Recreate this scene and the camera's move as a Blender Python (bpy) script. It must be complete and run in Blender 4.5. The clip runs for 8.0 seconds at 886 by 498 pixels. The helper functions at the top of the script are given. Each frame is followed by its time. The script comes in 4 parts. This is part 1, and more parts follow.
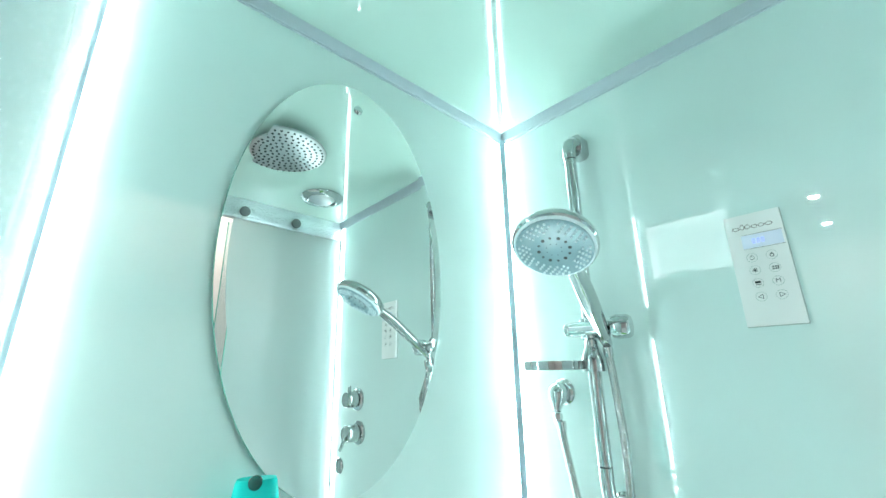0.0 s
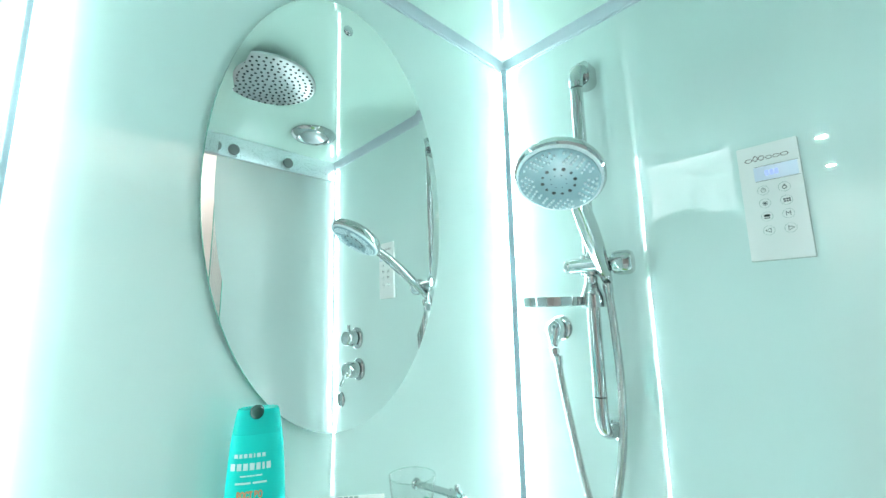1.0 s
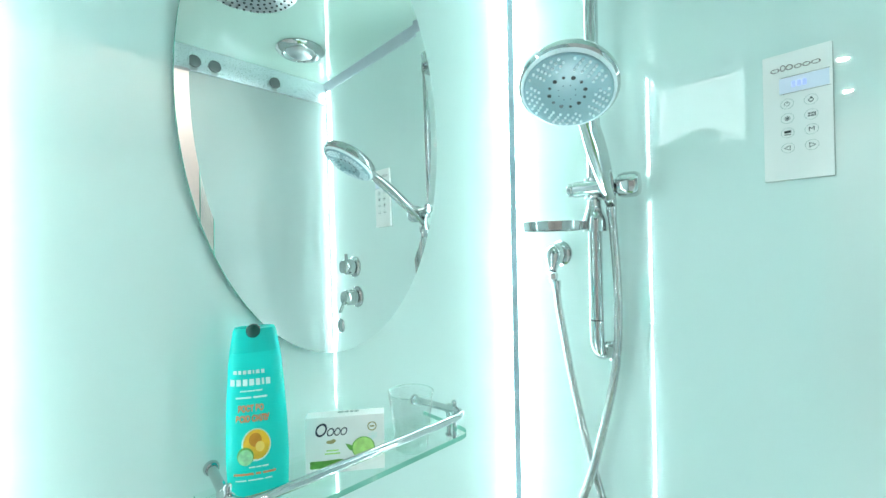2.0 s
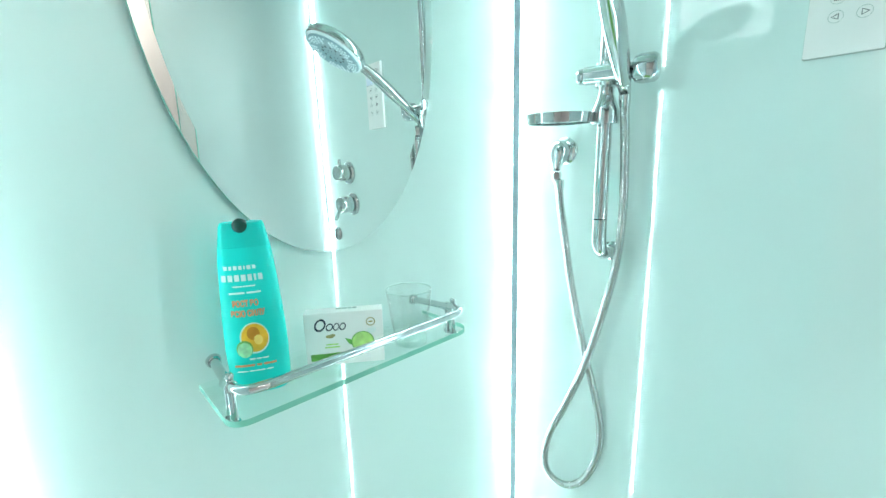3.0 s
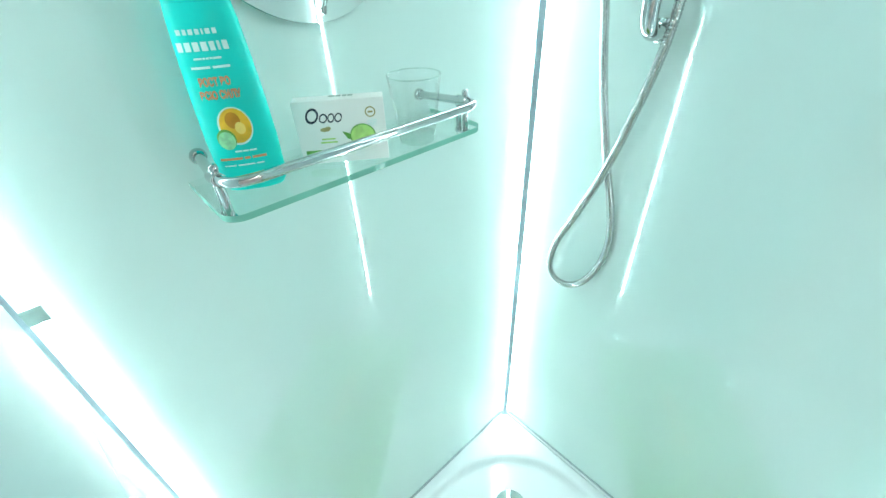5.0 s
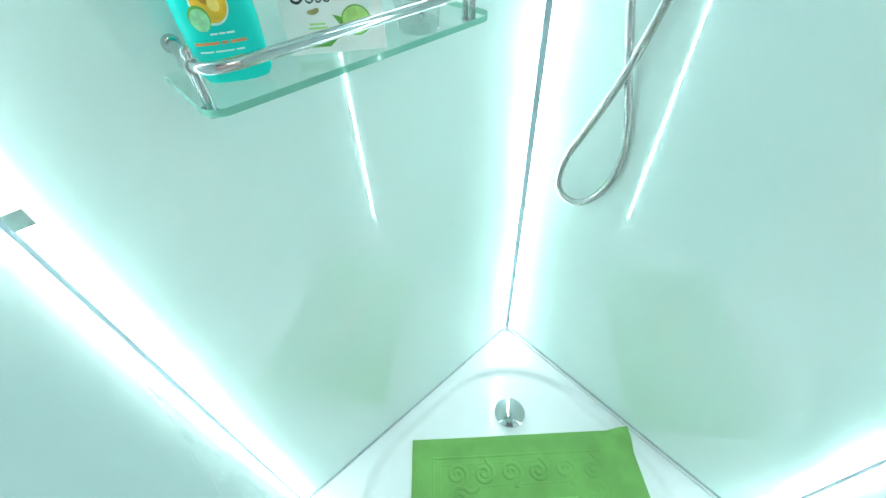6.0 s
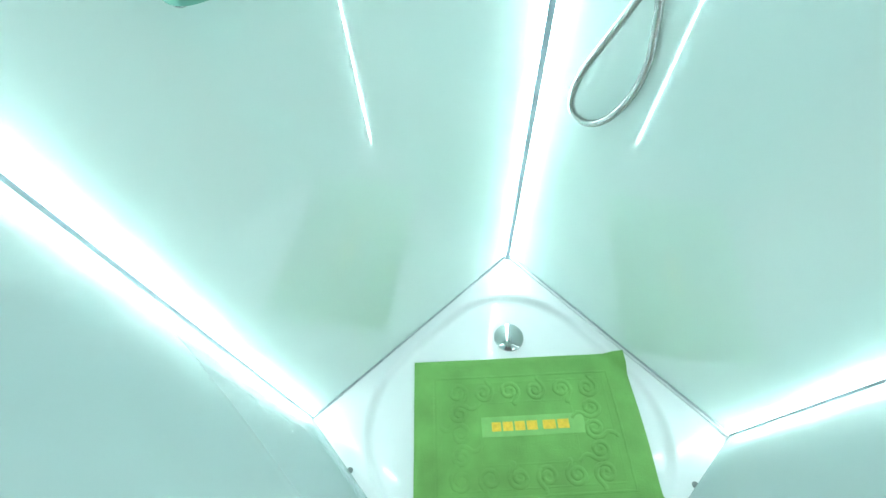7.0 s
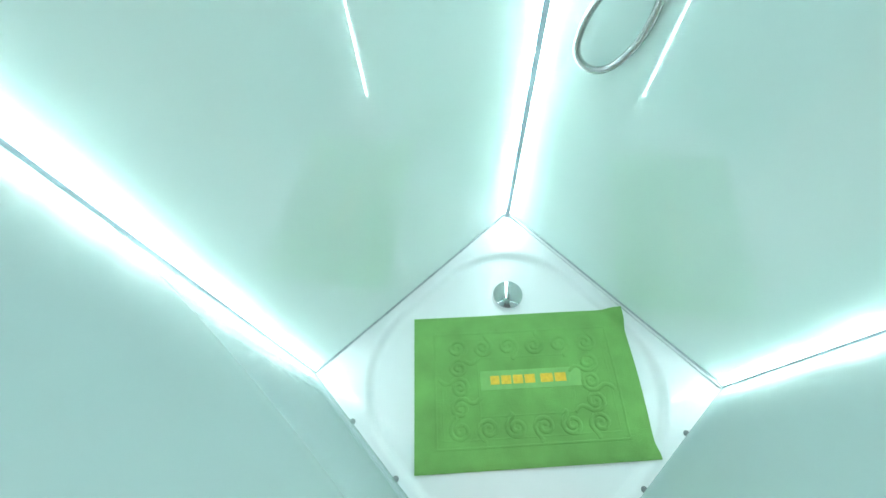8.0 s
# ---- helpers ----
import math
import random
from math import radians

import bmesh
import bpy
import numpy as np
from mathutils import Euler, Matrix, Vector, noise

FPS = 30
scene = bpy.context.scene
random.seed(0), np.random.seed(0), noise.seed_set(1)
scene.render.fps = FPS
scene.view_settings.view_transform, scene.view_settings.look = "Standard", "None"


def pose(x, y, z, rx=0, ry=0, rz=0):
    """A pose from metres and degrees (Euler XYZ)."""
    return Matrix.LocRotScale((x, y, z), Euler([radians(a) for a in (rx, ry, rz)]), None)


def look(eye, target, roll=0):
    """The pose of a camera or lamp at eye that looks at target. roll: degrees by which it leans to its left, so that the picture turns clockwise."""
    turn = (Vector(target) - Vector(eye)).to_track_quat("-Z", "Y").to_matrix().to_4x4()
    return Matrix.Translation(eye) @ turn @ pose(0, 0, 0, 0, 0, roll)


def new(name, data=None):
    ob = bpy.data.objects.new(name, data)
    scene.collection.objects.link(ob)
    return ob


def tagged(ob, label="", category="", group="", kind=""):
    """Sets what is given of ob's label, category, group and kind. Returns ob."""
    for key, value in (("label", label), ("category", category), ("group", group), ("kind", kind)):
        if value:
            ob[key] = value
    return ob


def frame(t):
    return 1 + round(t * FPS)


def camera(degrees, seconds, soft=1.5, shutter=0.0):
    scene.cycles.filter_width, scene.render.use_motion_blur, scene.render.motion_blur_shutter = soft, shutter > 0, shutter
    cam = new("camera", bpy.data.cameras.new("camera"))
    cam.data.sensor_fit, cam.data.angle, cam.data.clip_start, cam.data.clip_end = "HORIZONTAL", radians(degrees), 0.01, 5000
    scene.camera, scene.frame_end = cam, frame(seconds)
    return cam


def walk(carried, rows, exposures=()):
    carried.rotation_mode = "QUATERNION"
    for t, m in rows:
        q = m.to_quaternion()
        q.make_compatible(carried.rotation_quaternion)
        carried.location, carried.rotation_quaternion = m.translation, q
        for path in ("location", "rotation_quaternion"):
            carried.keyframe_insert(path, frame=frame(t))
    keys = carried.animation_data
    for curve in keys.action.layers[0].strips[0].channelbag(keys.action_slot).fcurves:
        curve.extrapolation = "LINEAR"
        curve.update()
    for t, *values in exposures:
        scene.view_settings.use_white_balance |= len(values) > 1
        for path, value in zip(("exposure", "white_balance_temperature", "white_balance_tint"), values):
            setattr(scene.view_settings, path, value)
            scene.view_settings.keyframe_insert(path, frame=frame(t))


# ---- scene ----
cam = camera(94.2, 8.0)
PATH = [
    (0, (-0.82, -0.636, 1.486), (0.482, 0.766, 2.069), -0.9),
    (0.5, (-0.816, -0.621, 1.479), (0.518, 0.789, 1.96), -0.9),
    (1, (-0.804, -0.612, 1.473), (0.548, 0.824, 1.802), -1.1),
    (2.3, (-0.781, -0.584, 1.45), (0.598, 0.862, 1.37), -1.1),
    (2.5, (-0.778, -0.58, 1.446), (0.601, 0.861, 1.299), -1.2),
    (3, (-0.763, -0.568, 1.426), (0.584, 0.855, 1.026), -1.5),
    (3.5, (-0.749, -0.562, 1.405), (0.535, 0.836, 0.774), -2.1),
    (4, (-0.744, -0.547, 1.389), (0.473, 0.792, 0.538), -2.1),
    (5.5, (-0.731, -0.525, 1.351), (0.261, 0.624, 0.048), -2.7),
    (6, (-0.73, -0.523, 1.331), (0.167, 0.544, -0.103), -3.1),
    (6.5, (-0.73, -0.516, 1.319), (0.093, 0.47, -0.214), -3.2),
    (7, (-0.726, -0.501, 1.3), (-0.005, 0.369, -0.35), -3.3),
    (7.5, (-0.72, -0.501, 1.294), (-0.069, 0.304, -0.418), -4.0),
    (8, (-0.728, -0.505, 1.28), (-0.115, 0.25, -0.467), -4.0),
]
walk(cam, [(t, look(eye, target, roll)) for t, eye, target, roll in PATH], [(0, 0.86), (2.5, 0.92), (4, 0.89), (6, 0.84), (7, 0.82), (8, 0.72)])

# ---------------------------------------------------------------- sizes
W = 0.857          # inner length of the two painted glass walls
TOP = 2.107        # upper edge of the walls
CEIL = 2.126       # underside of the ceiling
END = 0.865        # plane of the two glass sides
RAIL = (-0.058, -0.232)

# ---------------------------------------------------------------- light
world = bpy.data.worlds.new("world")
scene.world = world
world.use_nodes = True
world.node_tree.nodes["Background"].inputs[0].default_value = (0.85, 0.95, 1.0, 1)
world.node_tree.nodes["Background"].inputs[1].default_value = 0.3
LED_TINT = (0.83, 1.0, 0.985)
LED_BAND, LED_DOT, SHOWROOM_LAMP, DAYLIGHT = 5.7, 165.0, 4.0, 4.0


# ---------------------------------------------------------------- materials
def shader(name):
    m = bpy.data.materials.new(name)
    m.use_nodes = True
    return m, m.node_tree, m.node_tree.nodes["Principled BSDF"]


def tint(c, k):
    return tuple(min(1.0, v * k) for v in c[:3]) + (1,)


def surface(name, colour, rough=0.4, metal=0.0, coat=0.0, vary=0.06, scale=6.0, bump=0.0, fine=200.0, rough_vary=0.1, spec=0.5, coat_ior=1.5, coat_rough=0.02):
    """A painted, plastic or metal surface: tone drifts at a large scale, gloss and relief at a fine one."""
    m, tree, p = shader(name)
    n, link = tree.nodes, tree.links
    co = n.new("ShaderNodeTexCoord")
    big = n.new("ShaderNodeTexNoise")
    big.inputs["Scale"].default_value, big.inputs["Detail"].default_value = scale, 5
    link.new(co.outputs["Object"], big.inputs["Vector"])
    ramp = n.new("ShaderNodeValToRGB")
    ramp.color_ramp.elements[0].position, ramp.color_ramp.elements[1].position = 0.3, 0.7
    ramp.color_ramp.elements[0].color, ramp.color_ramp.elements[1].color = tint(colour, 1 - vary), tint(colour, 1 + vary)
    link.new(big.outputs["Fac"], ramp.inputs["Fac"])
    link.new(ramp.outputs["Color"], p.inputs["Base Color"])
    small = n.new("ShaderNodeTexNoise")
    small.inputs["Scale"].default_value, small.inputs["Detail"].default_value = fine, 3
    link.new(co.outputs["Object"], small.inputs["Vector"])
    span = n.new("ShaderNodeMapRange")
    span.inputs["To Min"].default_value, span.inputs["To Max"].default_value = rough * (1 - rough_vary), rough * (1 + rough_vary)
    link.new(small.outputs["Fac"], span.inputs["Value"])
    link.new(span.outputs["Result"], p.inputs["Roughness"])
    p.inputs["Metallic"].default_value = metal
    p.inputs["Specular IOR Level"].default_value = spec if metal or not coat else 0.0
    p.inputs["Coat IOR"].default_value = coat_ior
    p.inputs["Coat Weight"].default_value, p.inputs["Coat Roughness"].default_value = coat, coat_rough
    if bump:
        b = n.new("ShaderNodeBump")
        b.inputs["Strength"].default_value, b.inputs["Distance"].default_value = bump, 0.002
        link.new(small.outputs["Fac"], b.inputs["Height"])
        link.new(b.outputs["Normal"], p.inputs["Normal"])
    return m


def glass(name, colour, gloss=0.04, milk=0.0, milk_colour=(0.80, 0.90, 0.88), polish=0.01, grazing=0.9):
    """Thin glass: light passes straight through, tinted, with a reflection that grows towards grazing view.
    milk: the share of a satin, light-scattering body."""
    m, tree, p = shader(name)
    n, link = tree.nodes, tree.links
    clear, shine, mix, edge = n.new("ShaderNodeBsdfTransparent"), n.new("ShaderNodeBsdfGlossy"), n.new("ShaderNodeMixShader"), n.new("ShaderNodeLayerWeight")
    clear.inputs["Color"].default_value = (*colour, 1)
    shine.inputs["Roughness"].default_value = polish
    edge.inputs["Blend"].default_value = 0.5
    power, span = n.new("ShaderNodeMath"), n.new("ShaderNodeMapRange")
    power.operation = "POWER"
    power.inputs[1].default_value = 5.0
    span.inputs["To Min"].default_value, span.inputs["To Max"].default_value = gloss, grazing
    link.new(edge.outputs["Facing"], power.inputs[0])
    link.new(power.outputs[0], span.inputs["Value"])
    link.new(span.outputs["Result"], mix.inputs[0])
    body = clear
    if milk:
        body, soft, front, back = n.new("ShaderNodeMixShader"), n.new("ShaderNodeMixShader"), n.new("ShaderNodeBsdfDiffuse"), n.new("ShaderNodeBsdfTranslucent")
        front.inputs["Color"].default_value = back.inputs["Color"].default_value = (*milk_colour, 1)
        soft.inputs[0].default_value, body.inputs[0].default_value = 0.3, milk
        link.new(front.outputs[0], soft.inputs[1])
        link.new(back.outputs[0], soft.inputs[2])
        link.new(clear.outputs[0], body.inputs[1])
        link.new(soft.outputs[0], body.inputs[2])
    link.new(body.outputs[0], mix.inputs[1])
    link.new(shine.outputs[0], mix.inputs[2])
    link.new(mix.outputs[0], n["Material Output"].inputs["Surface"])
    return m


def lamp(name, colour, strength, base=(0.9, 0.95, 0.93)):
    m, tree, p = shader(name)
    p.inputs["Base Color"].default_value = (*base, 1)
    p.inputs["Emission Color"].default_value = (*colour, 1)
    p.inputs["Emission Strength"].default_value = strength
    return m


PAINTED_GLASS = surface("painted_glass", (0.69, 0.85, 0.835), 0.35, coat=1.0, coat_ior=1.95, coat_rough=0.004, vary=0.02, scale=2.0)
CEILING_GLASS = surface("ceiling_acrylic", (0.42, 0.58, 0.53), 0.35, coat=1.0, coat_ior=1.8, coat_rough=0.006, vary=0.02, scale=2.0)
ALU = surface("satin_aluminium", (0.74, 0.80, 0.84), 0.28, metal=0.85, vary=0.05, fine=400)
TRIM = surface("pale_blue_grey_trim", (0.50, 0.58, 0.64), 0.4, metal=0.4, vary=0.03, fine=400)
SEAM = surface("pale_blue_grey_profile", (0.20, 0.25, 0.28), 0.6, spec=0.1, vary=0.05, scale=30)
BEAD = surface("blue_grey_profile", (0.48, 0.60, 0.68), 0.6, spec=0.1, vary=0.05, scale=30)
UPRIGHT = surface("pale_anodised_upright", (0.30, 0.35, 0.37), 0.45, metal=0.1, vary=0.04, fine=400)
CHROME = surface("chrome", (0.58, 0.605, 0.61), 0.04, metal=1.0, vary=0.02)
HOSE = surface("hose_steel", (0.44, 0.46, 0.455), 0.22, metal=1.0, vary=0.05)
STEEL = surface("brushed_steel", (0.55, 0.58, 0.60), 0.3, metal=1.0, vary=0.06)
ACRYLIC = surface("white_acrylic", (0.63, 0.69, 0.71), 0.18, coat=0.6, vary=0.02, scale=4)
MIRROR = surface("mirror_silver", (0.93, 0.94, 0.93), 0.0, metal=1.0, vary=0.004, scale=2)
CLEAR = glass("clear_glass", (0.93, 0.985, 0.965))
DOOR_GLASS = glass("door_glass", (0.93, 0.96, 0.965), 0.03, 0.30, (0.64, 0.85, 0.86), 0.25, 0.08)
SLIDING_GLASS = glass("sliding_glass", (0.94, 0.975, 0.97), 0.02, 0.12, (0.78, 0.86, 0.86), 0.35, 0.06)
GLASS_EDGE = surface("green_glass_edge", (0.10, 0.34, 0.27), 0.12, coat=1.0, vary=0.1, scale=20)
TUMBLER_GLASS = glass("tumbler_glass", (0.99, 0.997, 0.995), 0.03)
DISH_PLASTIC = glass("dish_plastic", (0.86, 0.95, 0.94), 0.07)
NOZZLE_FACE = surface("spray_face", (0.27, 0.42, 0.48), 0.3, vary=0.04, scale=30)
NOZZLE_PALE = surface("pale_nozzle", (0.74, 0.86, 0.90), 0.35, vary=0.05, scale=50)
DARK = surface("dark_rubber", (0.012, 0.02, 0.022), 0.5, vary=0.2, scale=50)
WHITE_PLASTIC = surface("white_plastic", (0.90, 0.91, 0.91), 0.25, coat=0.4, vary=0.02, scale=10)
GREY_PRINT = surface("grey_print", (0.10, 0.12, 0.13), 0.5, vary=0.1, scale=60)
LOGO_PRINT = surface("brown_print", (0.10, 0.045, 0.05), 0.5, vary=0.1, scale=60)
CAP_GREY = surface("dark_grey_cap", (0.12, 0.15, 0.155), 0.4, vary=0.06, scale=60)
GREY_PLASTIC = surface("grey_plastic", (0.36, 0.45, 0.43), 0.45, vary=0.06, scale=60)
DISPLAY = lamp("display_glow", (0.50, 0.62, 1.0), 0.12, (0.62, 0.68, 0.74))
DIGIT = lamp("display_digit", (0.30, 0.40, 1.0), 0.6, (0.2, 0.25, 0.5))
TEAL = surface("teal_plastic", (0.012, 0.64, 0.58), 0.28, coat=0.5, vary=0.05, scale=14)
TEAL_DEEP = surface("teal_cap_plastic", (0.010, 0.57, 0.52), 0.25, coat=0.5, vary=0.05, scale=14)
BALL = surface("dark_green_ball", (0.004, 0.06, 0.05), 0.06, coat=1.0, vary=0.1, scale=40)
PALE_PRINT = surface("pale_print", (0.62, 0.86, 0.84), 0.4, vary=0.05, scale=80)
ORANGE = surface("orange_print", (0.68, 0.26, 0.10), 0.4, vary=0.1, scale=80)
FRUIT = surface("orange_fruit_print", (0.78, 0.46, 0.03), 0.35, vary=0.3, scale=45)
FRUIT_DARK = surface("deep_orange_print", (0.55, 0.22, 0.01), 0.35, vary=0.2, scale=60)
FRUIT_PALE = surface("pale_orange_print", (0.88, 0.66, 0.16), 0.35, vary=0.15, scale=60)
CUCUMBER = surface("green_fruit_print", (0.30, 0.66, 0.36), 0.35, vary=0.25, scale=120)
CARD = surface("white_card", (0.89, 0.90, 0.89), 0.45, vary=0.02, scale=20)
NAVY = surface("navy_print", (0.02, 0.03, 0.06), 0.4, vary=0.1, scale=60)
GOLD = surface("gold_print", (0.42, 0.36, 0.16), 0.35, vary=0.15, scale=60)
LIME = surface("lime_print", (0.46, 0.72, 0.22), 0.4, vary=0.2, scale=90)
LEAF = surface("leaf_print", (0.12, 0.36, 0.06), 0.4, vary=0.3, scale=90)
TOWEL = surface("green_terry", (0.135, 0.325, 0.085), 0.95, vary=0.14, scale=9, bump=1.0, fine=420)
TOWEL_PATCH = surface("pale_green_terry", (0.19, 0.42, 0.13), 0.9, vary=0.1, scale=20, bump=0.6, fine=420)
YELLOW = surface("yellow_thread", (0.70, 0.46, 0.04), 0.7, vary=0.12, scale=90)
SHOW_WALL = surface("showroom_paint", (0.74, 0.73, 0.72), 0.8, vary=0.04, scale=1.5)
SHOW_CEIL = surface("showroom_ceiling_paint", (0.32, 0.33, 0.34), 0.8, vary=0.05, scale=1.5)
SHOW_CREAM = surface("showroom_cream_paint", (0.76, 0.73, 0.71), 0.8, vary=0.05, scale=1.5)
SHOW_FLOOR = surface("showroom_floor", (0.62, 0.70, 0.71), 0.35, vary=0.06, scale=3)
SILICONE = surface("grey_sealant", (0.30, 0.37, 0.39), 0.5, vary=0.08, scale=40)
LED_GLOW = lamp("led_diffuser_glow", LED_TINT, LED_BAND)
LED_CHIP = lamp("led_chip", LED_TINT, LED_DOT)
LAMP_WHITE = lamp("ceiling_lamp_glow", (1.0, 0.94, 0.87), SHOWROOM_LAMP * 8.0)
SPOT_WHITE = lamp("downlight_glow", (1.0, 0.98, 0.95), SHOWROOM_LAMP * 180)
WINDOW_LIGHT = lamp("window_daylight", (0.95, 0.98, 1.0), DAYLIGHT)

# ---------------------------------------------------------------- building helpers
ORIGIN = {}


def thing(name, at, label, category, group="", kind=""):
    ob = new(name)
    ob.location = at
    ob.empty_display_size = 0.02
    ORIGIN[ob] = Vector(at)
    return tagged(ob, label, category, group, kind)


def finish(me, bm, material, sharp=35):
    bmesh.ops.recalc_face_normals(bm, faces=bm.faces)
    bm.to_mesh(me)
    bm.free()
    me.materials.append(material)
    me.shade_smooth()
    me.set_sharp_from_angle(angle=radians(sharp))


def part(name, bm, material, parent, label="", sharp=35):
    """Links a bmesh, built in world places, as one mesh under a thing or a part."""
    o = ORIGIN[parent]
    bmesh.ops.translate(bm, verts=bm.verts, vec=-o)
    me = bpy.data.meshes.new(name)
    finish(me, bm, material, sharp)
    ob = new(name, me)
    ob.parent = parent
    ORIGIN[ob] = o
    return tagged(ob, label)


def solid(name, bm, material, label, category="", kind="", sharp=35):
    me = bpy.data.meshes.new(name)
    finish(me, bm, material, sharp)
    ob = new(name, me)
    ORIGIN[ob] = Vector((0, 0, 0))
    return tagged(ob, label, category, "", kind)


def box(lo, hi, bevel=0.0, bm=None, seg=2):
    own = bmesh.new()
    made = bmesh.ops.create_cube(own, size=1)
    for v in made["verts"]:
        v.co = Vector([lo[i] + (v.co[i] + 0.5) * (hi[i] - lo[i]) for i in range(3)])
    if bevel:
        bmesh.ops.bevel(own, geom=own.edges[:], offset=bevel, segments=seg, affect="EDGES", profile=0.6)
    return merge(bm, own)


def merge(bm, own):
    if bm is None:
        return own
    me = bpy.data.meshes.new("tmp")
    own.to_mesh(me)
    own.free()
    bm.from_mesh(me)
    bpy.data.meshes.remove(me)
    return bm


def axes(direction):
    d = Vector(direction).normalized()
    return d.to_track_quat("Z", "Y").to_matrix().to_4x4()


def lathe(profile, at, direction, bm=None, seg=32, squash=1.0):
    """A solid of revolution: (radius, height) pairs about direction, from at."""
    own = bmesh.new()
    m = Matrix.Translation(at) @ axes(direction)
    rings = []
    for r, h in profile:
        if r < 1e-6:
            rings.append([own.verts.new(m @ Vector((0, 0, h)))])
        else:
            rings.append([own.verts.new(m @ Vector((r * math.cos(a), r * squash * math.sin(a), h))) for a in (2 * math.pi * i / seg for i in range(seg))])
    for a, b in zip(rings, rings[1:]):
        if len(a) == 1 and len(b) == 1:
            continue
        for i in range(seg):
            j = (i + 1) % seg
            if len(a) == 1:
                own.faces.new((a[0], b[i], b[j]))
            elif len(b) == 1:
                own.faces.new((a[i], a[j], b[0]))
            else:
                own.faces.new((a[i], a[j], b[j], b[i]))
    for ring in (rings[0], rings[-1]):
        if len(ring) > 1:
            own.faces.new(ring)
    return merge(bm, own)


def rod(p0, p1, r, bm=None, seg=20, edge=0.0008):
    d = Vector(p1) - Vector(p0)
    h = d.length
    e = min(edge, r * 0.4, h * 0.3)
    return lathe([(r - e, 0), (r, e), (r, h - e), (r - e, h)], p0, d, bm, seg)


def spline(points, steps):
    """Catmull-Rom through the points."""
    ps = [Vector(p) for p in points]
    ps = [2 * ps[0] - ps[1]] + ps + [2 * ps[-1] - ps[-2]]
    out = []
    for i in range(1, len(ps) - 2):
        a, b, c, d = ps[i - 1:i + 3]
        for k in range(steps):
            t = k / steps
            out.append(0.5 * (2 * b + (c - a) * t + (2 * a - 5 * b + 4 * c - d) * t * t + (3 * b - a - 3 * c + d) * t ** 3))
    out.append(ps[-2])
    return out


def tube(points, radius, bm=None, seg=14, flat=1.0, flat_axis=None):
    """A tube along points; radius is a number or a function of the point's number."""
    own = bmesh.new()
    rings = []
    n = len(points)
    up = None
    for i, p in enumerate(points):
        d = (points[min(i + 1, n - 1)] - points[max(i - 1, 0)]).normalized()
        if up is None:
            up = d.orthogonal().normalized() if flat_axis is None else Vector(flat_axis)
        up = (up - d * up.dot(d)).normalized()
        side = d.cross(up)
        r = radius(i) if callable(radius) else radius
        rings.append([own.verts.new(p + side * r * math.cos(a) + up * r * flat * math.sin(a)) for a in (2 * math.pi * k / seg for k in range(seg))])
    for a, b in zip(rings, rings[1:]):
        for i in range(seg):
            j = (i + 1) % seg
            own.faces.new((a[i], a[j], b[j], b[i]))
    own.faces.new(rings[0])
    own.faces.new(rings[-1])
    return merge(bm, own)


def ball(at, r, bm=None, seg=20, scale=(1, 1, 1)):
    own = bmesh.new()
    bmesh.ops.create_uvsphere(own, u_segments=seg, v_segments=seg // 2, radius=r)
    for v in own.verts:
        v.co = Vector((v.co.x * scale[0], v.co.y * scale[1], v.co.z * scale[2])) + Vector(at)
    return merge(bm, own)


def prism(outline, m, depth, bm=None):
    """A flat outline in x, y, thickened along z and moved by the matrix m."""
    own = bmesh.new()
    a = [own.verts.new(m @ Vector((x, y, 0))) for x, y in outline]
    b = [own.verts.new(m @ Vector((x, y, depth))) for x, y in outline]
    own.faces.new(a)
    own.faces.new(b)
    for i in range(len(a)):
        j = (i + 1) % len(a)
        own.faces.new((a[i], a[j], b[j], b[i]))
    return merge(bm, own)


def oval(rx, ry, n=48, cx=0.0, cy=0.0):
    return [(cx + rx * math.cos(2 * math.pi * i / n), cy + ry * math.sin(2 * math.pi * i / n)) for i in range(n)]


def rounded(w, h, r, n=6, cx=0.0, cy=0.0):
    out = []
    for sx, sy, a0 in ((1, 1, 0), (-1, 1, 90), (-1, -1, 180), (1, -1, 270)):
        for k in range(n + 1):
            a = radians(a0 + 90 * k / n)
            out.append((cx + sx * (w / 2 - r) + r * math.cos(a), cy + sy * (h / 2 - r) + r * math.sin(a)))
    return out


def ring(r0, r1, m, depth, bm=None, seg=32):
    own = bmesh.new()
    rows = [[own.verts.new(m @ Vector((r * math.cos(a), r * math.sin(a), z))) for a in (2 * math.pi * i / seg for i in range(seg))] for r, z in ((r0, 0), (r1, 0), (r1, depth), (r0, depth))]
    for k in range(4):
        a, b = rows[k], rows[(k + 1) % 4]
        for i in range(seg):
            j = (i + 1) % seg
            own.faces.new((a[i], a[j], b[j], b[i]))
    return merge(bm, own)


def lettering(text, size, bold=0.0):
    """A flat bmesh of words in the built-in font, centred on the origin in x, y."""
    cu = bpy.data.curves.new("letter", "FONT")
    cu.body, cu.size, cu.offset, cu.align_x, cu.align_y = text, size, bold, "CENTER", "CENTER"
    tmp = bpy.data.objects.new("letter", cu)
    scene.collection.objects.link(tmp)
    me = bpy.data.meshes.new_from_object(tmp.evaluated_get(bpy.context.evaluated_depsgraph_get()))
    bpy.data.objects.remove(tmp)
    bm = bmesh.new()
    bm.from_mesh(me)
    bpy.data.meshes.remove(me)
    return bm


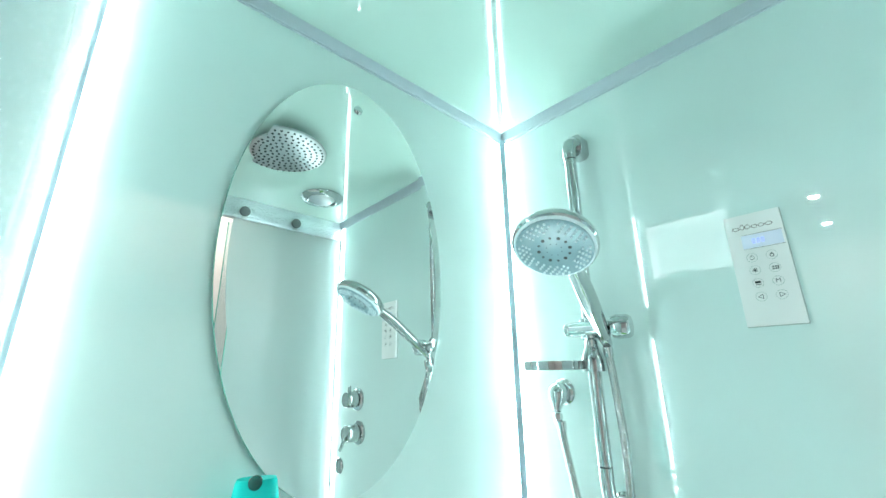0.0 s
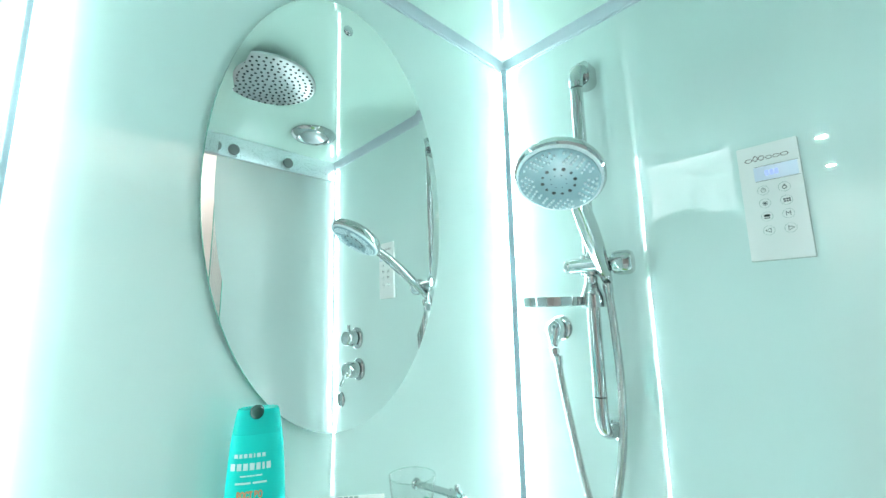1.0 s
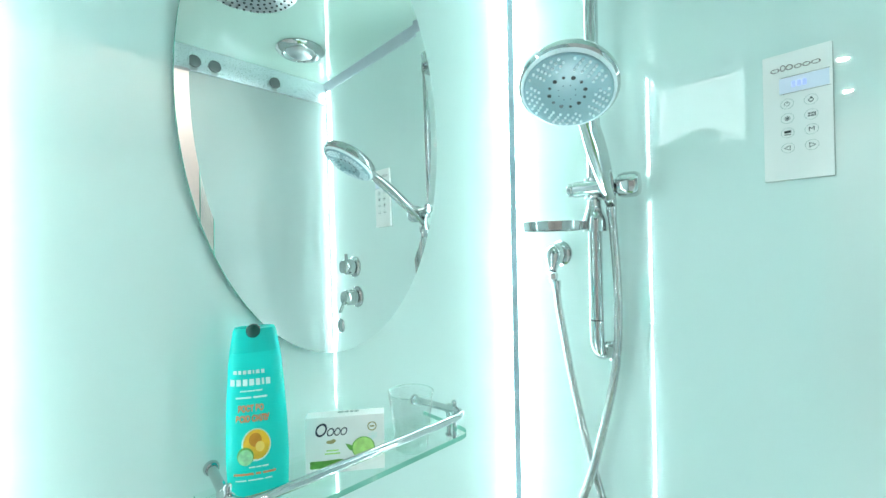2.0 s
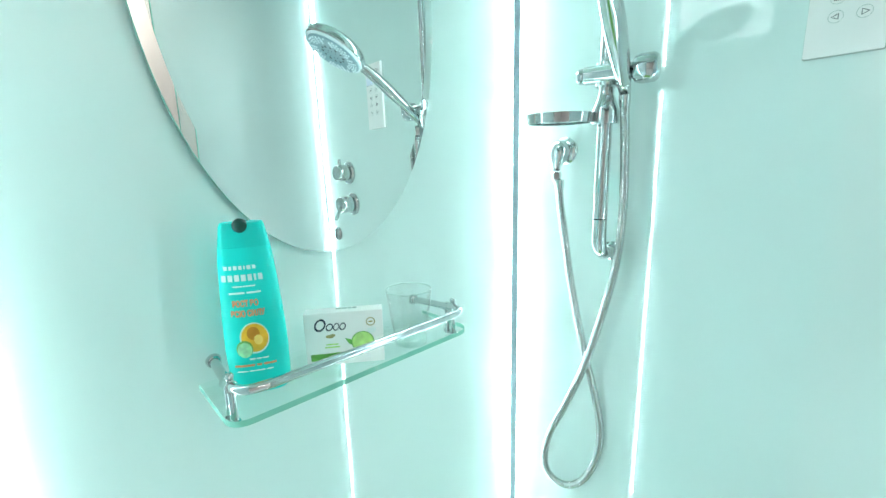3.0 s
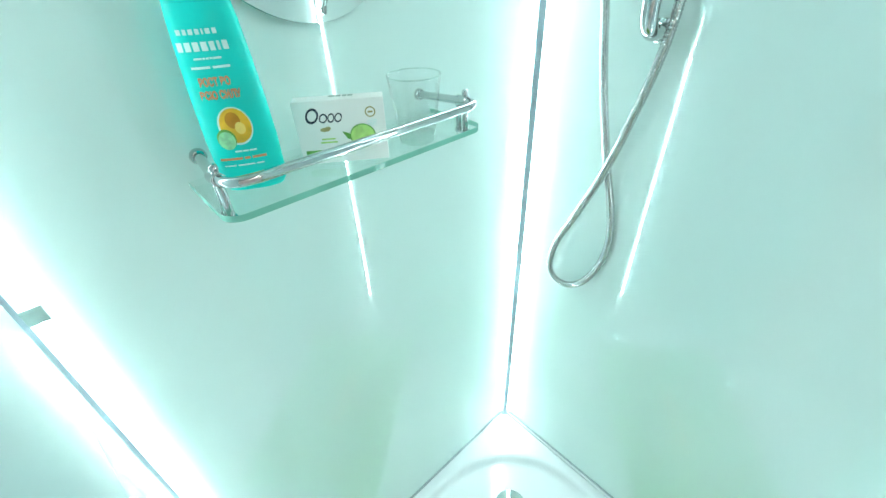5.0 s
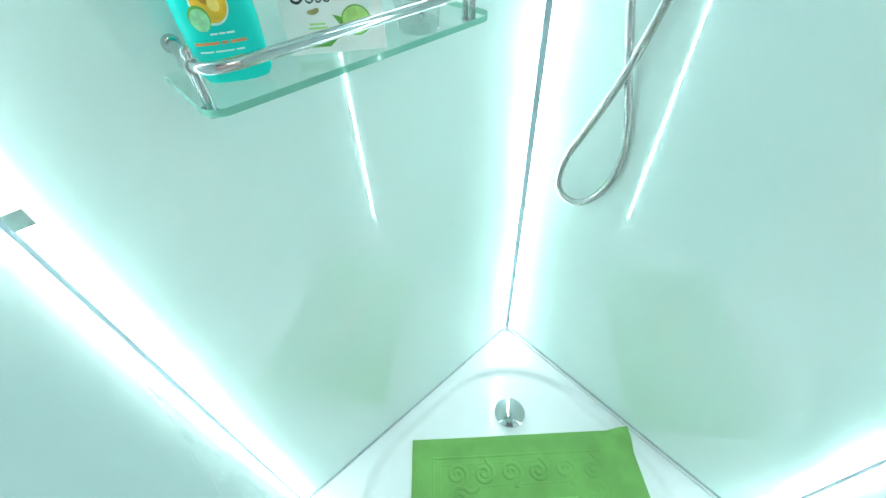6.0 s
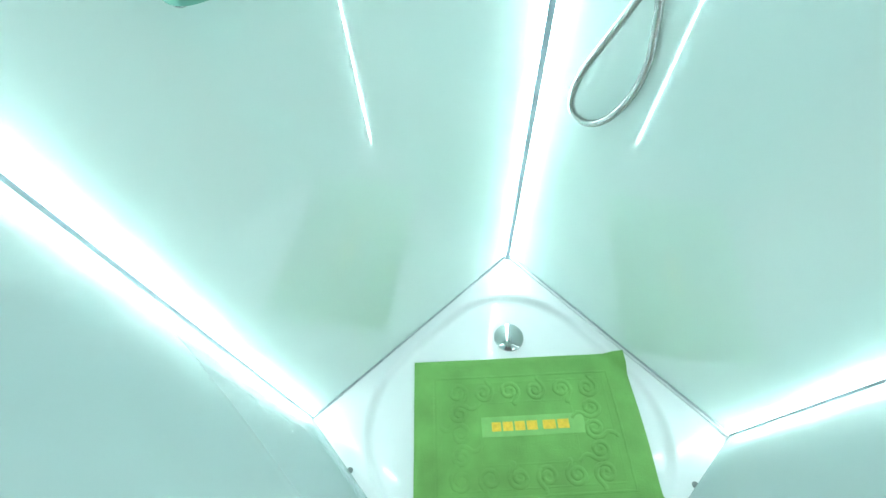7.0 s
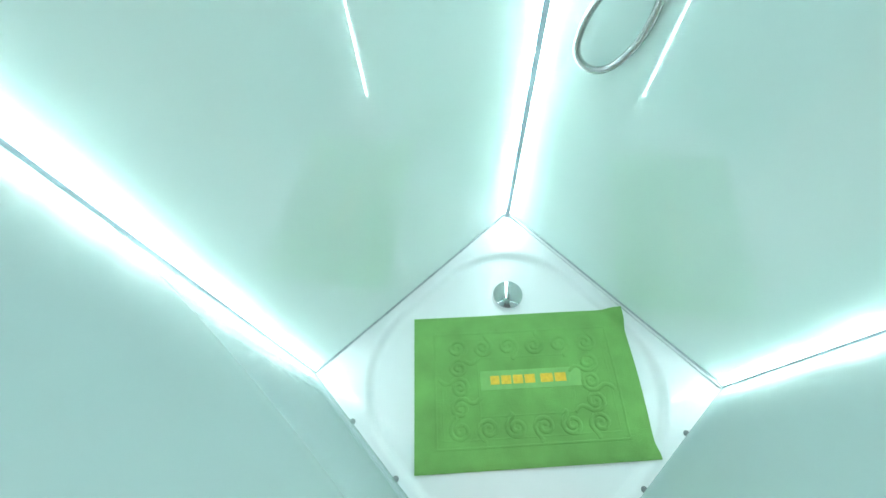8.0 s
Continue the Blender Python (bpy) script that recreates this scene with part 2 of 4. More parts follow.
# ---------------------------------------------------------------- the shell of the cabin
solid("wall_left", box((-W - 0.012, 0.0, -0.01), (0.012, 0.012, TOP)), PAINTED_GLASS, "glossy mint back-painted glass wall with an oval mirror", "wall", "structure")
solid("wall_right", box((0.0, -W - 0.012, -0.01), (0.012, -0.0005, TOP)), PAINTED_GLASS, "glossy mint back-painted glass wall with a shower rail", "wall", "structure")
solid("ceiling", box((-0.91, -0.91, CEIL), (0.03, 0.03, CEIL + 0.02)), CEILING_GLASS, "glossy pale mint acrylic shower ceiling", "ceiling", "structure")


def cove(bm, a, b, inward, drop=0.0):
    """The aluminium angle between wall and ceiling: a stepped profile swept from a to b."""
    a, b, n = Vector(a), Vector(b), Vector(inward)
    prof = [(-0.004, TOP - 0.005 - drop), (0.0035, TOP - 0.005 - drop), (0.0035, TOP - 0.001 - drop), (0.005, TOP - drop), (0.012, CEIL - 0.003), (0.013, CEIL + 0.001), (-0.004, CEIL + 0.001)]
    va = [bm.verts.new((a.x + n.x * u, a.y + n.y * u, z)) for u, z in prof]
    vb = [bm.verts.new((b.x + n.x * u, b.y + n.y * u, z)) for u, z in prof]
    bm.faces.new(va)
    bm.faces.new(vb)
    for i in range(len(prof)):
        j = (i + 1) % len(prof)
        bm.faces.new((va[i], va[j], vb[j], vb[i]))
    return bm


solid("trim_left", cove(bmesh.new(), (-END, 0, 0), (-0.001, 0, 0), (0, -1, 0)), TRIM, "satin aluminium cove trim along the ceiling edge", "trim", "structure", 20)
solid("trim_right", cove(bmesh.new(), (0, -0.001, 0), (0, -END, 0), (-1, 0, 0), 0.005), TRIM, "satin aluminium cove trim along the ceiling edge", "trim", "structure", 20)
solid("trim_corner", prism([(-0.0006, -0.0009), (-0.0125, -0.0009), (-0.0225, -0.0125), (-0.0125, -0.0225), (-0.0006, -0.0125)], Matrix.Translation((0, 0, 0.002)), TOP - 0.008), BEAD, "slim aluminium corner bead between the walls", "trim", "structure")
solid("trim_seam_left", box((-W - 0.010, -0.0045, 0.002), (-W + 0.003, -0.0005, TOP - 0.006), 0.001), SEAM, "slim aluminium profile at the wall end", "trim", "structure")
solid("trim_seam_right", box((-0.0045, -W - 0.010, 0.002), (-0.0005, -W + 0.003, TOP - 0.006), 0.001), SEAM, "slim aluminium profile at the wall end", "trim", "structure")


def led_strip(a, along, out, label):
    """A vertical strip: a milky wedge against the wall and a row of small chips on the side by the profile.
    a: the foot by the profile; along: away from the profile on the wall; out: into the cabin."""
    a, along, out = Vector(a), Vector(along), Vector(out)
    z0, z1 = 0.02, TOP - 0.013
    ob = thing("led_strip", (a.x, a.y, z0), label, "lamp", "led strips in the corners")
    prof = [(0.0, 0.0006), (0.015, 0.0006), (0.015, 0.002), (0.012, 0.005), (0.0, 0.005)]
    bm = bmesh.new()
    lo = [bm.verts.new((a + along * u + out * v) + Vector((0, 0, z0))) for u, v in prof]
    hi = [bm.verts.new((a + along * u + out * v) + Vector((0, 0, z1))) for u, v in prof]
    bm.faces.new(lo)
    bm.faces.new(hi)
    for i in range(len(prof)):
        j = (i + 1) % len(prof)
        bm.faces.new((lo[i], lo[j], hi[j], hi[i]))
    part("diffuser", bm, LED_GLOW, ob, "milky glowing diffuser")
    bm = bmesh.new()
    z = z0 + 0.012
    while z < z1 - 0.01:
        p, q = a + along * 0.008 + out * 0.0052, a + along * 0.0115 + out * 0.0066
        lo_, hi_ = [min(p[i], q[i]) for i in range(2)], [max(p[i], q[i]) for i in range(2)]
        vs = [bm.verts.new((x, y, h)) for h in (z, z + 0.006) for x, y in ((lo_[0], lo_[1]), (hi_[0], lo_[1]), (hi_[0], hi_[1]), (lo_[0], hi_[1]))]
        for f in ((0, 1, 2, 3), (4, 5, 6, 7), (0, 1, 5, 4), (1, 2, 6, 5), (2, 3, 7, 6), (3, 0, 4, 7)):
            bm.faces.new([vs[k] for k in f])
        z += 0.019
    row = part("light_bar", bm, LED_CHIP, ob, "row of small bright light chips")
    tagged(row, kind="stuff")
    return ob


STRIP = "white vertical light strip glowing beside an aluminium profile"
led_strip((-0.0155, 0, 0), (-1, 0, 0), (0, -1, 0), STRIP)
led_strip((0, -0.0155, 0), (0, -1, 0), (-1, 0, 0), STRIP)
led_strip((-W + 0.004, 0, 0), (1, 0, 0), (0, -1, 0), STRIP)
led_strip((0, -W + 0.004, 0), (0, 1, 0), (-1, 0, 0), STRIP)


# ---------------------------------------------------------------- tray
def basin(x, y):
    """Height of the tray: a flat deck, a rounded basin and a slight fall to the drain."""
    h, r = 0.405, 0.30
    qx, qy = abs(x + 0.437) - (h - r), abs(y + 0.437) - (h - r)
    d = math.hypot(max(qx, 0), max(qy, 0)) + min(max(qx, qy), 0) - r
    t = min(1, max(0, -d / 0.024))
    return -0.018 * t * t * (3 - 2 * t)


def tray_top():
    bm = bmesh.new()
    n, a, b = 130, -0.905, 0.004
    grid = [[bm.verts.new((a + (b - a) * i / n, a + (b - a) * j / n, basin(a + (b - a) * i / n, a + (b - a) * j / n))) for j in range(n + 1)] for i in range(n + 1)]
    for i in range(n):
        for j in range(n):
            bm.faces.new((grid[i][j], grid[i + 1][j], grid[i + 1][j + 1], grid[i][j + 1]))
    rim = [grid[i][0] for i in range(n + 1)] + [grid[n][j] for j in range(1, n + 1)] + [grid[i][n] for i in range(n - 1, -1, -1)] + [grid[0][j] for j in range(n - 1, 0, -1)]
    low = [bm.verts.new((v.co.x, v.co.y, -0.148)) for v in rim]
    for i in range(len(rim)):
        j = (i + 1) % len(rim)
        bm.faces.new((rim[i], low[i], low[j], rim[j]))
    return bm


tray = thing("shower_tray", (-0.45, -0.45, -0.148), "white glossy acrylic shower tray with a shallow rounded basin", "shower tray")
part("basin", tray_top(), ACRYLIC, tray)
for x, y in ((-0.857, -0.193), (-0.857, -0.391), (-0.185, -0.857), (-0.386, -0.857)):
    part("screw_cap", lathe([(0.0085, 0.0), (0.0085, 0.002), (0.006, 0.004), (0, 0.0045)], (x, y, 0), (0, 0, 1)), CAP_GREY, tray, "small grey screw cap")
part("seal", box((-W, -0.006, -0.0005), (-0.006, -0.0002, 0.006), 0.002), SILICONE, tray, "thin grey sealant bead")
part("upstand", box((-0.010, -W, -0.0005), (-0.0002, -0.0065, 0.011), 0.003), ACRYLIC, tray, "low white tray lip along the wall")
part("seal", box((-0.0060, -W, 0.0112), (-0.0002, -0.0065, 0.0150), 0.001), SILICONE, tray, "thin grey sealant bead")

DR = (-0.236, -0.227)
drain = thing("drain_cover", (DR[0], DR[1], -0.018), "domed polished chrome drain cover on the tray", "drain")
part("dome", lathe([(0.047, 0.006), (0.049, 0.008), (0.048, 0.011), (0.04, 0.016), (0.025, 0.020), (0.01, 0.0215), (0, 0.0218)], (DR[0], DR[1], -0.018), (0, 0, 1), None, 48), CHROME, drain)
part("collar", lathe([(0.040, 0.0002), (0.040, 0.008)], (DR[0], DR[1], -0.018), (0, 0, 1), None, 40), STEEL, drain)


# ---------------------------------------------------------------- glass sides with the sliding doors
def side(name, flip, label):
    """One glass side: fixed pane by the wall, sliding door towards the open corner, top rail with rollers, upright by the wall.
    Built along x at y = -END; flip exchanges x and y for the other side."""
    def put(lo, hi, bevel=0.0):
        if flip:
            lo, hi = (lo[1], lo[0], lo[2]), (hi[1], hi[0], hi[2])
        return box(lo, hi, bevel)

    def place(x, y, z):
        return (y, x, z) if flip else (x, y, z)

    y = -END
    ob = thing(name, place(-0.44, y, 0.0), label, "shower door", "glass sides of the cabin")
    upright = part("upright", put((-0.034, y - 0.011, 0.002), (-0.0048, y - 0.0005, 2.045), 0.002), UPRIGHT, ob, "pale anodised aluminium upright")
    pane = part("fixed_pane", put((-0.47, y + 0.0, 0.004), (-0.0062, y + 0.006, 2.045)), DOOR_GLASS, ob, "milky glass pane")
    part("pane_edge", put((-0.4725, y - 0.0002, 0.004), (-0.4702, y + 0.0062, 2.045)), GLASS_EDGE, pane, "green polished glass edge")
    door = part("sliding_door", put((-0.505, y - 0.018, 0.008), (-0.060, y - 0.012, 2.03)), SLIDING_GLASS, ob, "clear sliding glass door pushed open")
    part("door_edge", put((-0.5075, y - 0.0182, 0.008), (-0.5052, y - 0.0118, 2.03)), GLASS_EDGE, door, "green polished glass edge")
    part("bottom_guide", put((-0.86, y - 0.020, 0.0005), (-0.03, y - 0.0085, 0.0035)), CLEAR, ob, "clear plastic sill guide")
    rail = part("top_rail", put((-0.885, y - 0.022, 2.048), (-0.002, y + 0.004, 2.100), 0.003), ALU, ob, "satin aluminium top rail")
    part("fascia", put((-0.885, y - 0.010, 2.1005), (-0.002, y + 0.0, CEIL - 0.001)), ALU, rail, "aluminium fascia")
    for x in (-0.205, -0.395, -0.452, -0.70):
        roller = part("roller", lathe([(0.004, 0), (0.016, 0.001), (0.018, 0.004), (0.018, 0.012), (0.012, 0.014), (0.0, 0.0145)], place(x, y + 0.0045, 2.074), place(0, 1, 0), None, 24), CAP_GREY, ob, "dark grey door roller")
        part("roller_hanger", put((x - 0.009, y + 0.0045, 2.046), (x + 0.009, y + 0.0058, 2.060), 0.0005), STEEL, roller)
    return ob


side("shower_enclosure", False, "milky glass cabin side with its sliding door pushed open")
side("shower_enclosure", True, "milky glass cabin side with its sliding door pushed open")

# ---------------------------------------------------------------- showroom outside
WEST, ROOM = -3.6, 3.1
solid("floor", box((WEST, -3.2, -0.20), (1.2, 1.2, -0.15)), SHOW_FLOOR, "pale grey showroom floor", "floor", "structure")
solid("wall_north", box((WEST, 1.2, -0.15), (1.2, 1.3, ROOM)), SHOW_WALL, "grey-beige showroom wall", "wall", "structure")
solid("wall_east", box((1.2, -3.2, -0.15), (1.3, 1.3, ROOM)), SHOW_WALL, "grey-beige showroom wall", "wall", "structure")
solid("wall_south", box((WEST, -3.3, -0.15), (1.3, -3.2, ROOM)), SHOW_CREAM, "cream showroom wall", "wall", "structure")
solid("wall_west", box((WEST - 0.1, -3.3, -0.15), (WEST, 1.3, ROOM)), SHOW_WALL, "grey-beige showroom wall", "wall", "structure")
solid("showroom_ceiling", box((WEST - 0.1, -3.3, ROOM), (1.3, 1.3, ROOM + 0.1)), SHOW_CEIL, "grey showroom ceiling", "ceiling", "structure")


def linear_light(cx, cy):
    ob = thing("ceiling_light", (cx, cy, ROOM - 0.005), "long white linear light under the showroom ceiling", "lamp", "showroom lights")
    part("frame", box((cx - 0.62, cy - 0.055, ROOM - 0.030), (cx + 0.62, cy + 0.055, ROOM - 0.001), 0.004), ALU, ob)
    part("panel", box((cx - 0.60, cy - 0.04, ROOM - 0.038), (cx + 0.60, cy + 0.04, ROOM - 0.0305), 0.002), LAMP_WHITE, ob, "glowing white diffuser")


def pendant(cx, cy):
    """A small round spot on a stem from the showroom ceiling."""
    z = 2.5
    ob = thing("pendant_lamp", (cx, cy, ROOM), "small round pendant spot hanging from the showroom ceiling", "lamp", "showroom lights")
    part("stem", rod((cx, cy, z + 0.05), (cx, cy, ROOM - 0.001), 0.006), ALU, ob)
    part("housing", lathe([(0.026, 0), (0.036, 0.001), (0.036, 0.045), (0.045, 0.060), (0.0, 0.062)], (cx, cy, z), (0, 0, 1), None, 32), ALU, ob, "round metal housing")
    part("lens", lathe([(0.025, 0.002), (0.024, -0.002), (0.015, -0.004), (0, -0.005)], (cx, cy, z), (0, 0, 1), None, 32), SPOT_WHITE, ob, "glowing round lens")


linear_light(-0.45, -2.75)
for cx, cy in ((-2.46, -0.475), (-3.17, -0.47), (-2.01, -2.02)):
    pendant(cx, cy)


def showroom_window(name):
    """A high bright window in a showroom wall: frame, sill and a glowing pane."""
    ob = thing(name, (WEST, 0.62, 2.33), "high white-framed window bright with daylight", "window", "", "structure")
    part("window_frame", box((WEST - 0.005, 0.14, 2.35), (WEST + 0.03, 1.16, 3.02), 0.004), UPRIGHT, ob)
    part("pane", box((WEST + 0.0305, 0.18, 2.39), (WEST + 0.035, 1.12, 2.98)), WINDOW_LIGHT, ob, "bright daylight pane")
    part("window_sill", box((WEST, 0.11, 2.32), (WEST + 0.10, 1.19, 2.349), 0.004), UPRIGHT, ob)


showroom_window("window_1")

# ---------------------------------------------------------------- things on the left wall
MX, MZ, MA, MB = -0.4615, 1.671, 0.2165, 0.368


def oval_mirror():
    ob = thing("mirror", (MX, 0, MZ - MB), "frameless oval wall mirror with a polished slanted rim", "mirror")
    n = 128

    def loop(bm, k, out):
        return [bm.verts.new((MX + (MA - k) * math.cos(2 * math.pi * i / n), -out, MZ + (MB - k) * math.sin(2 * math.pi * i / n))) for i in range(n)]

    def bridge(bm, a, b):
        for i in range(n):
            j = (i + 1) % n
            bm.faces.new((a[i], a[j], b[j], b[i]))

    bm = bmesh.new()
    inner = loop(bm, 0.016, 0.0053)
    bm.faces.new(inner)
    part("silvered_face", bm, MIRROR, ob)
    bm = bmesh.new()
    a, b = loop(bm, 0.016, 0.0053), loop(bm, 0.0004, 0.0047)
    bridge(bm, a, b)
    part("bevel", bm, MIRROR, ob, "bevelled mirror edge")
    bm = bmesh.new()
    a, b = loop(bm, 0.0004, 0.0047), loop(bm, 0.0, 0.0006)
    bridge(bm, a, b)
    bm.faces.new(b)
    part("backing", bm, GLASS_EDGE, ob, "dark green glass edge")
    part("fixing_stud", lathe([(0.009, 0), (0.009, 0.002), (0.006, 0.004), (0, 0.0045)], (-0.461, -0.0051, 1.993), (0, -1, 0), None, 24), CHROME, ob, "small chrome fixing stud")
    # it stands a little off the wall at its foot
    ob.location.y = -0.0100
    ob.rotation_euler = (radians(-0.7), 0, radians(0.45))
    return ob


oval_mirror()

SZ = 1.159     # top of the glass shelf


def glass_shelf():
    ob = thing("glass_shelf", (-0.478, 0, 1.13), "clear glass wall shelf with a chrome rail", "shelf")
    x0, x1, d = -0.661, -0.285, 0.124
    r = 0.022
    out = [(x0, -0.001), (x0, -d + r)]
    out += [(x0 + r - r * math.cos(radians(a)), -d + r - r * math.sin(radians(a))) for a in range(15, 91, 15)]
    out += [(x1 - r + r * math.sin(radians(a)), -d + r - r * math.cos(radians(a))) for a in range(0, 91, 15)]
    out += [(x1, -0.001)]
    bm = bmesh.new()
    top = [bm.verts.new((x, y, SZ)) for x, y in out]
    low = [bm.verts.new((x, y, SZ - 0.008)) for x, y in out]
    bm.faces.new(top)
    bm.faces.new(low)
    plate = part("plate", bm, CLEAR, ob, "clear glass plate")
    bm = bmesh.new()
    top = [bm.verts.new((x, y, SZ - 0.0002)) for x, y in out]
    low = [bm.verts.new((x, y, SZ - 0.0078)) for x, y in out]
    for i in range(len(out) - 1):
        bm.faces.new((top[i], top[i + 1], low[i + 1], low[i]))
    part("plate_edge", bm, GLASS_EDGE_CLEAR, plate, "pale green polished edge")
    zr = 1.195
    for x, wall_x in ((-0.651, -0.641), (-0.306, -0.306)):
        arm = part("arm", rod((wall_x, -0.001, zr - 0.010), (x, -0.098, zr - 0.002), 0.0058), CHROME, ob, "chrome arm to the wall")
        part("rosette", lathe([(0.0095, 0), (0.0095, 0.003), (0.008, 0.006), (0.006, 0.007)], (wall_x, -0.0004, zr - 0.010), (0, -1, 0), None, 24), CHROME, arm)
        post = part("post", rod((x, -0.0915, 1.146), (x, -0.0915, 1.200), 0.0042), CHROME, ob, "slim chrome post through the glass")
        part("foot_nut", lathe([(0.0065, 0), (0.0065, 0.0035), (0.005, 0.005), (0, 0.0052)], (x, -0.0915, 1.1515), (0, 0, -1), None, 20), CHROME, post)
        post = part("post", rod((x, -0.1045, 1.146), (x, -0.1045, 1.205), 0.0042), CHROME, ob, "slim chrome post through the glass")
        part("foot_nut", lathe([(0.0065, 0), (0.0065, 0.0035), (0.005, 0.005), (0, 0.0052)], (x, -0.1045, 1.1515), (0, 0, -1), None, 20), CHROME, post)
        part("finial", ball((x, -0.1045, 1.2055), 0.005), CHROME, post)
        part("collar", rod((x, -0.087, zr - 0.003), (x, -0.110, zr - 0.0005), 0.0072), CHROME, ob, "chrome collar joining arm and rail")
    pts = spline([(-0.651, -0.096, zr), (-0.650, -0.112, zr), (-0.643, -0.126, zr), (-0.625, -0.132, zr), (-0.60, -0.133, zr), (-0.47, -0.133, zr), (-0.35, -0.133, zr), (-0.328, -0.132, zr), (-0.312, -0.125, zr), (-0.307, -0.112, zr), (-0.306, -0.096, zr)], 8)
    part("rail", tube(pts, 0.0056, None, 16), CHROME, ob, "round chrome front rail")
    return ob


GLASS_EDGE_CLEAR = surface("pale_glass_edge", (0.20, 0.50, 0.41), 0.15, coat=1.0, vary=0.15, scale=12)
glass_shelf()

BOTTLE = pose(-0.604, -0.064, SZ + 0.0006, 0, -0.7, -28)
BH = 0.208


def bottle_half(v):
    """Half width and half depth of the bottle at height v (0 to 1)."""
    w, ws = 0.0, [(0.0, 0.0318), (0.03, 0.0342), (0.25, 0.0356), (0.45, 0.0345), (0.65, 0.0322), (0.80, 0.0300), (0.87, 0.0282), (1.0, 0.0236)]
    for (a, wa), (b, wb) in zip(ws, ws[1:]):
        if v <= b:
            w = wa + (wb - wa) * (v - a) / (b - a)
            break
    return w, 0.0195 * (0.75 + 0.25 * math.sin(math.pi * min(1, v * 0.9 + 0.1)))


def bottle_point(u, v, out=0.0):
    """A point of the front: u from -1 to 1 across, v up."""
    w, d = bottle_half(v)
    x = u * w
    k = max(0.0, 1 - abs(u) ** 2.6) ** (1 / 2.6)
    return BOTTLE @ Vector((x, -d * k - out, v * BH))


def bottle_body(v0, v1, rows, seg=40):
    bm = bmesh.new()
    rings = []
    for i in range(rows + 1):
        v = v0 + (v1 - v0) * i / rows
        w, d = bottle_half(v)
        shrink = 1.0 - (0.05 if (i == 0 and v0 == 0) or (i == rows and v1 == 1) else 0.0)
        ringv = []
        for k in range(seg):
            a = 2 * math.pi * k / seg
            c, s = math.cos(a), math.sin(a)
            e = 2 / 2.6
            ringv.append(bm.verts.new(BOTTLE @ Vector((shrink * w * math.copysign(abs(c) ** e, c), shrink * d * math.copysign(abs(s) ** e, s), v * BH))))
        rings.append(ringv)
    for a, b in zip(rings, rings[1:]):
        for i in range(seg):
            j = (i + 1) % seg
            bm.faces.new((a[i], a[j], b[j], b[i]))
    bm.faces.new(rings[0])
    bm.faces.new(rings[-1])
    return bm


def print_patch(u0, u1, v0, v1, bm=None, n=8, out=0.0005):
    """A printed patch that follows the bottle's front."""
    own = bmesh.new()
    rows = [[own.verts.new(bottle_point(u0 + (u1 - u0) * i / n, v, out)) for i in range(n + 1)] for v in (v0, (v0 + v1) / 2, v1)]
    for a, b in zip(rows, rows[1:]):
        for i in range(n):
            own.faces.new((a[i], a[i + 1], b[i + 1], b[i]))
    return merge(bm, own)


def print_disc(cu, cv, ru, rv, bm=None, out=0.0006):
    own = bmesh.new()
    mid = own.verts.new(bottle_point(cu, cv, out))
    prev = [mid]
    last = None
    for k in (0.5, 1.0):
        cur = [own.verts.new(bottle_point(cu + k * ru * math.cos(2 * math.pi * i / 28), cv + k * rv * math.sin(2 * math.pi * i / 28), out)) for i in range(28)]
        for i in range(28):
            j = (i + 1) % 28
            if last is None:
                own.faces.new((mid, cur[i], cur[j]))
            else:
                own.faces.new((last[i], last[j], cur[j], cur[i]))
        last = cur
    return merge(bm, own)


def bars(name, row, u0, u1, v0, v1, gap, material, ob, label=""):
    """Plain bars in place of writing: widths in row, parted by gap."""
    total = sum(row) + gap * (len(row) - 1)
    u = u0
    for w in row:
        step = (u1 - u0) * w / total
        if w > 0.1:
            part(name, print_patch(u, u + step, v0, v1, None, 3), material, ob, label)
        u += step + (u1 - u0) * gap / total


def slogan(text, u, v, width, height, ob):
    """Words printed on the bottle's front, centred at u, v, width and height in the same measure."""
    bm = lettering(text, 1.0, 0.045)
    xs, ys = [p.co.x for p in bm.verts], [p.co.y for p in bm.verts]
    x0, x1, y0, y1 = min(xs), max(xs), min(ys), max(ys)
    for p in bm.verts:
        p.co = bottle_point(u + width * ((p.co.x - x0) / (x1 - x0) - 0.5), v + height * ((p.co.y - y0) / (y1 - y0) - 0.5), 0.0006)
    part("slogan", bm, ORANGE, ob, "orange printed words")


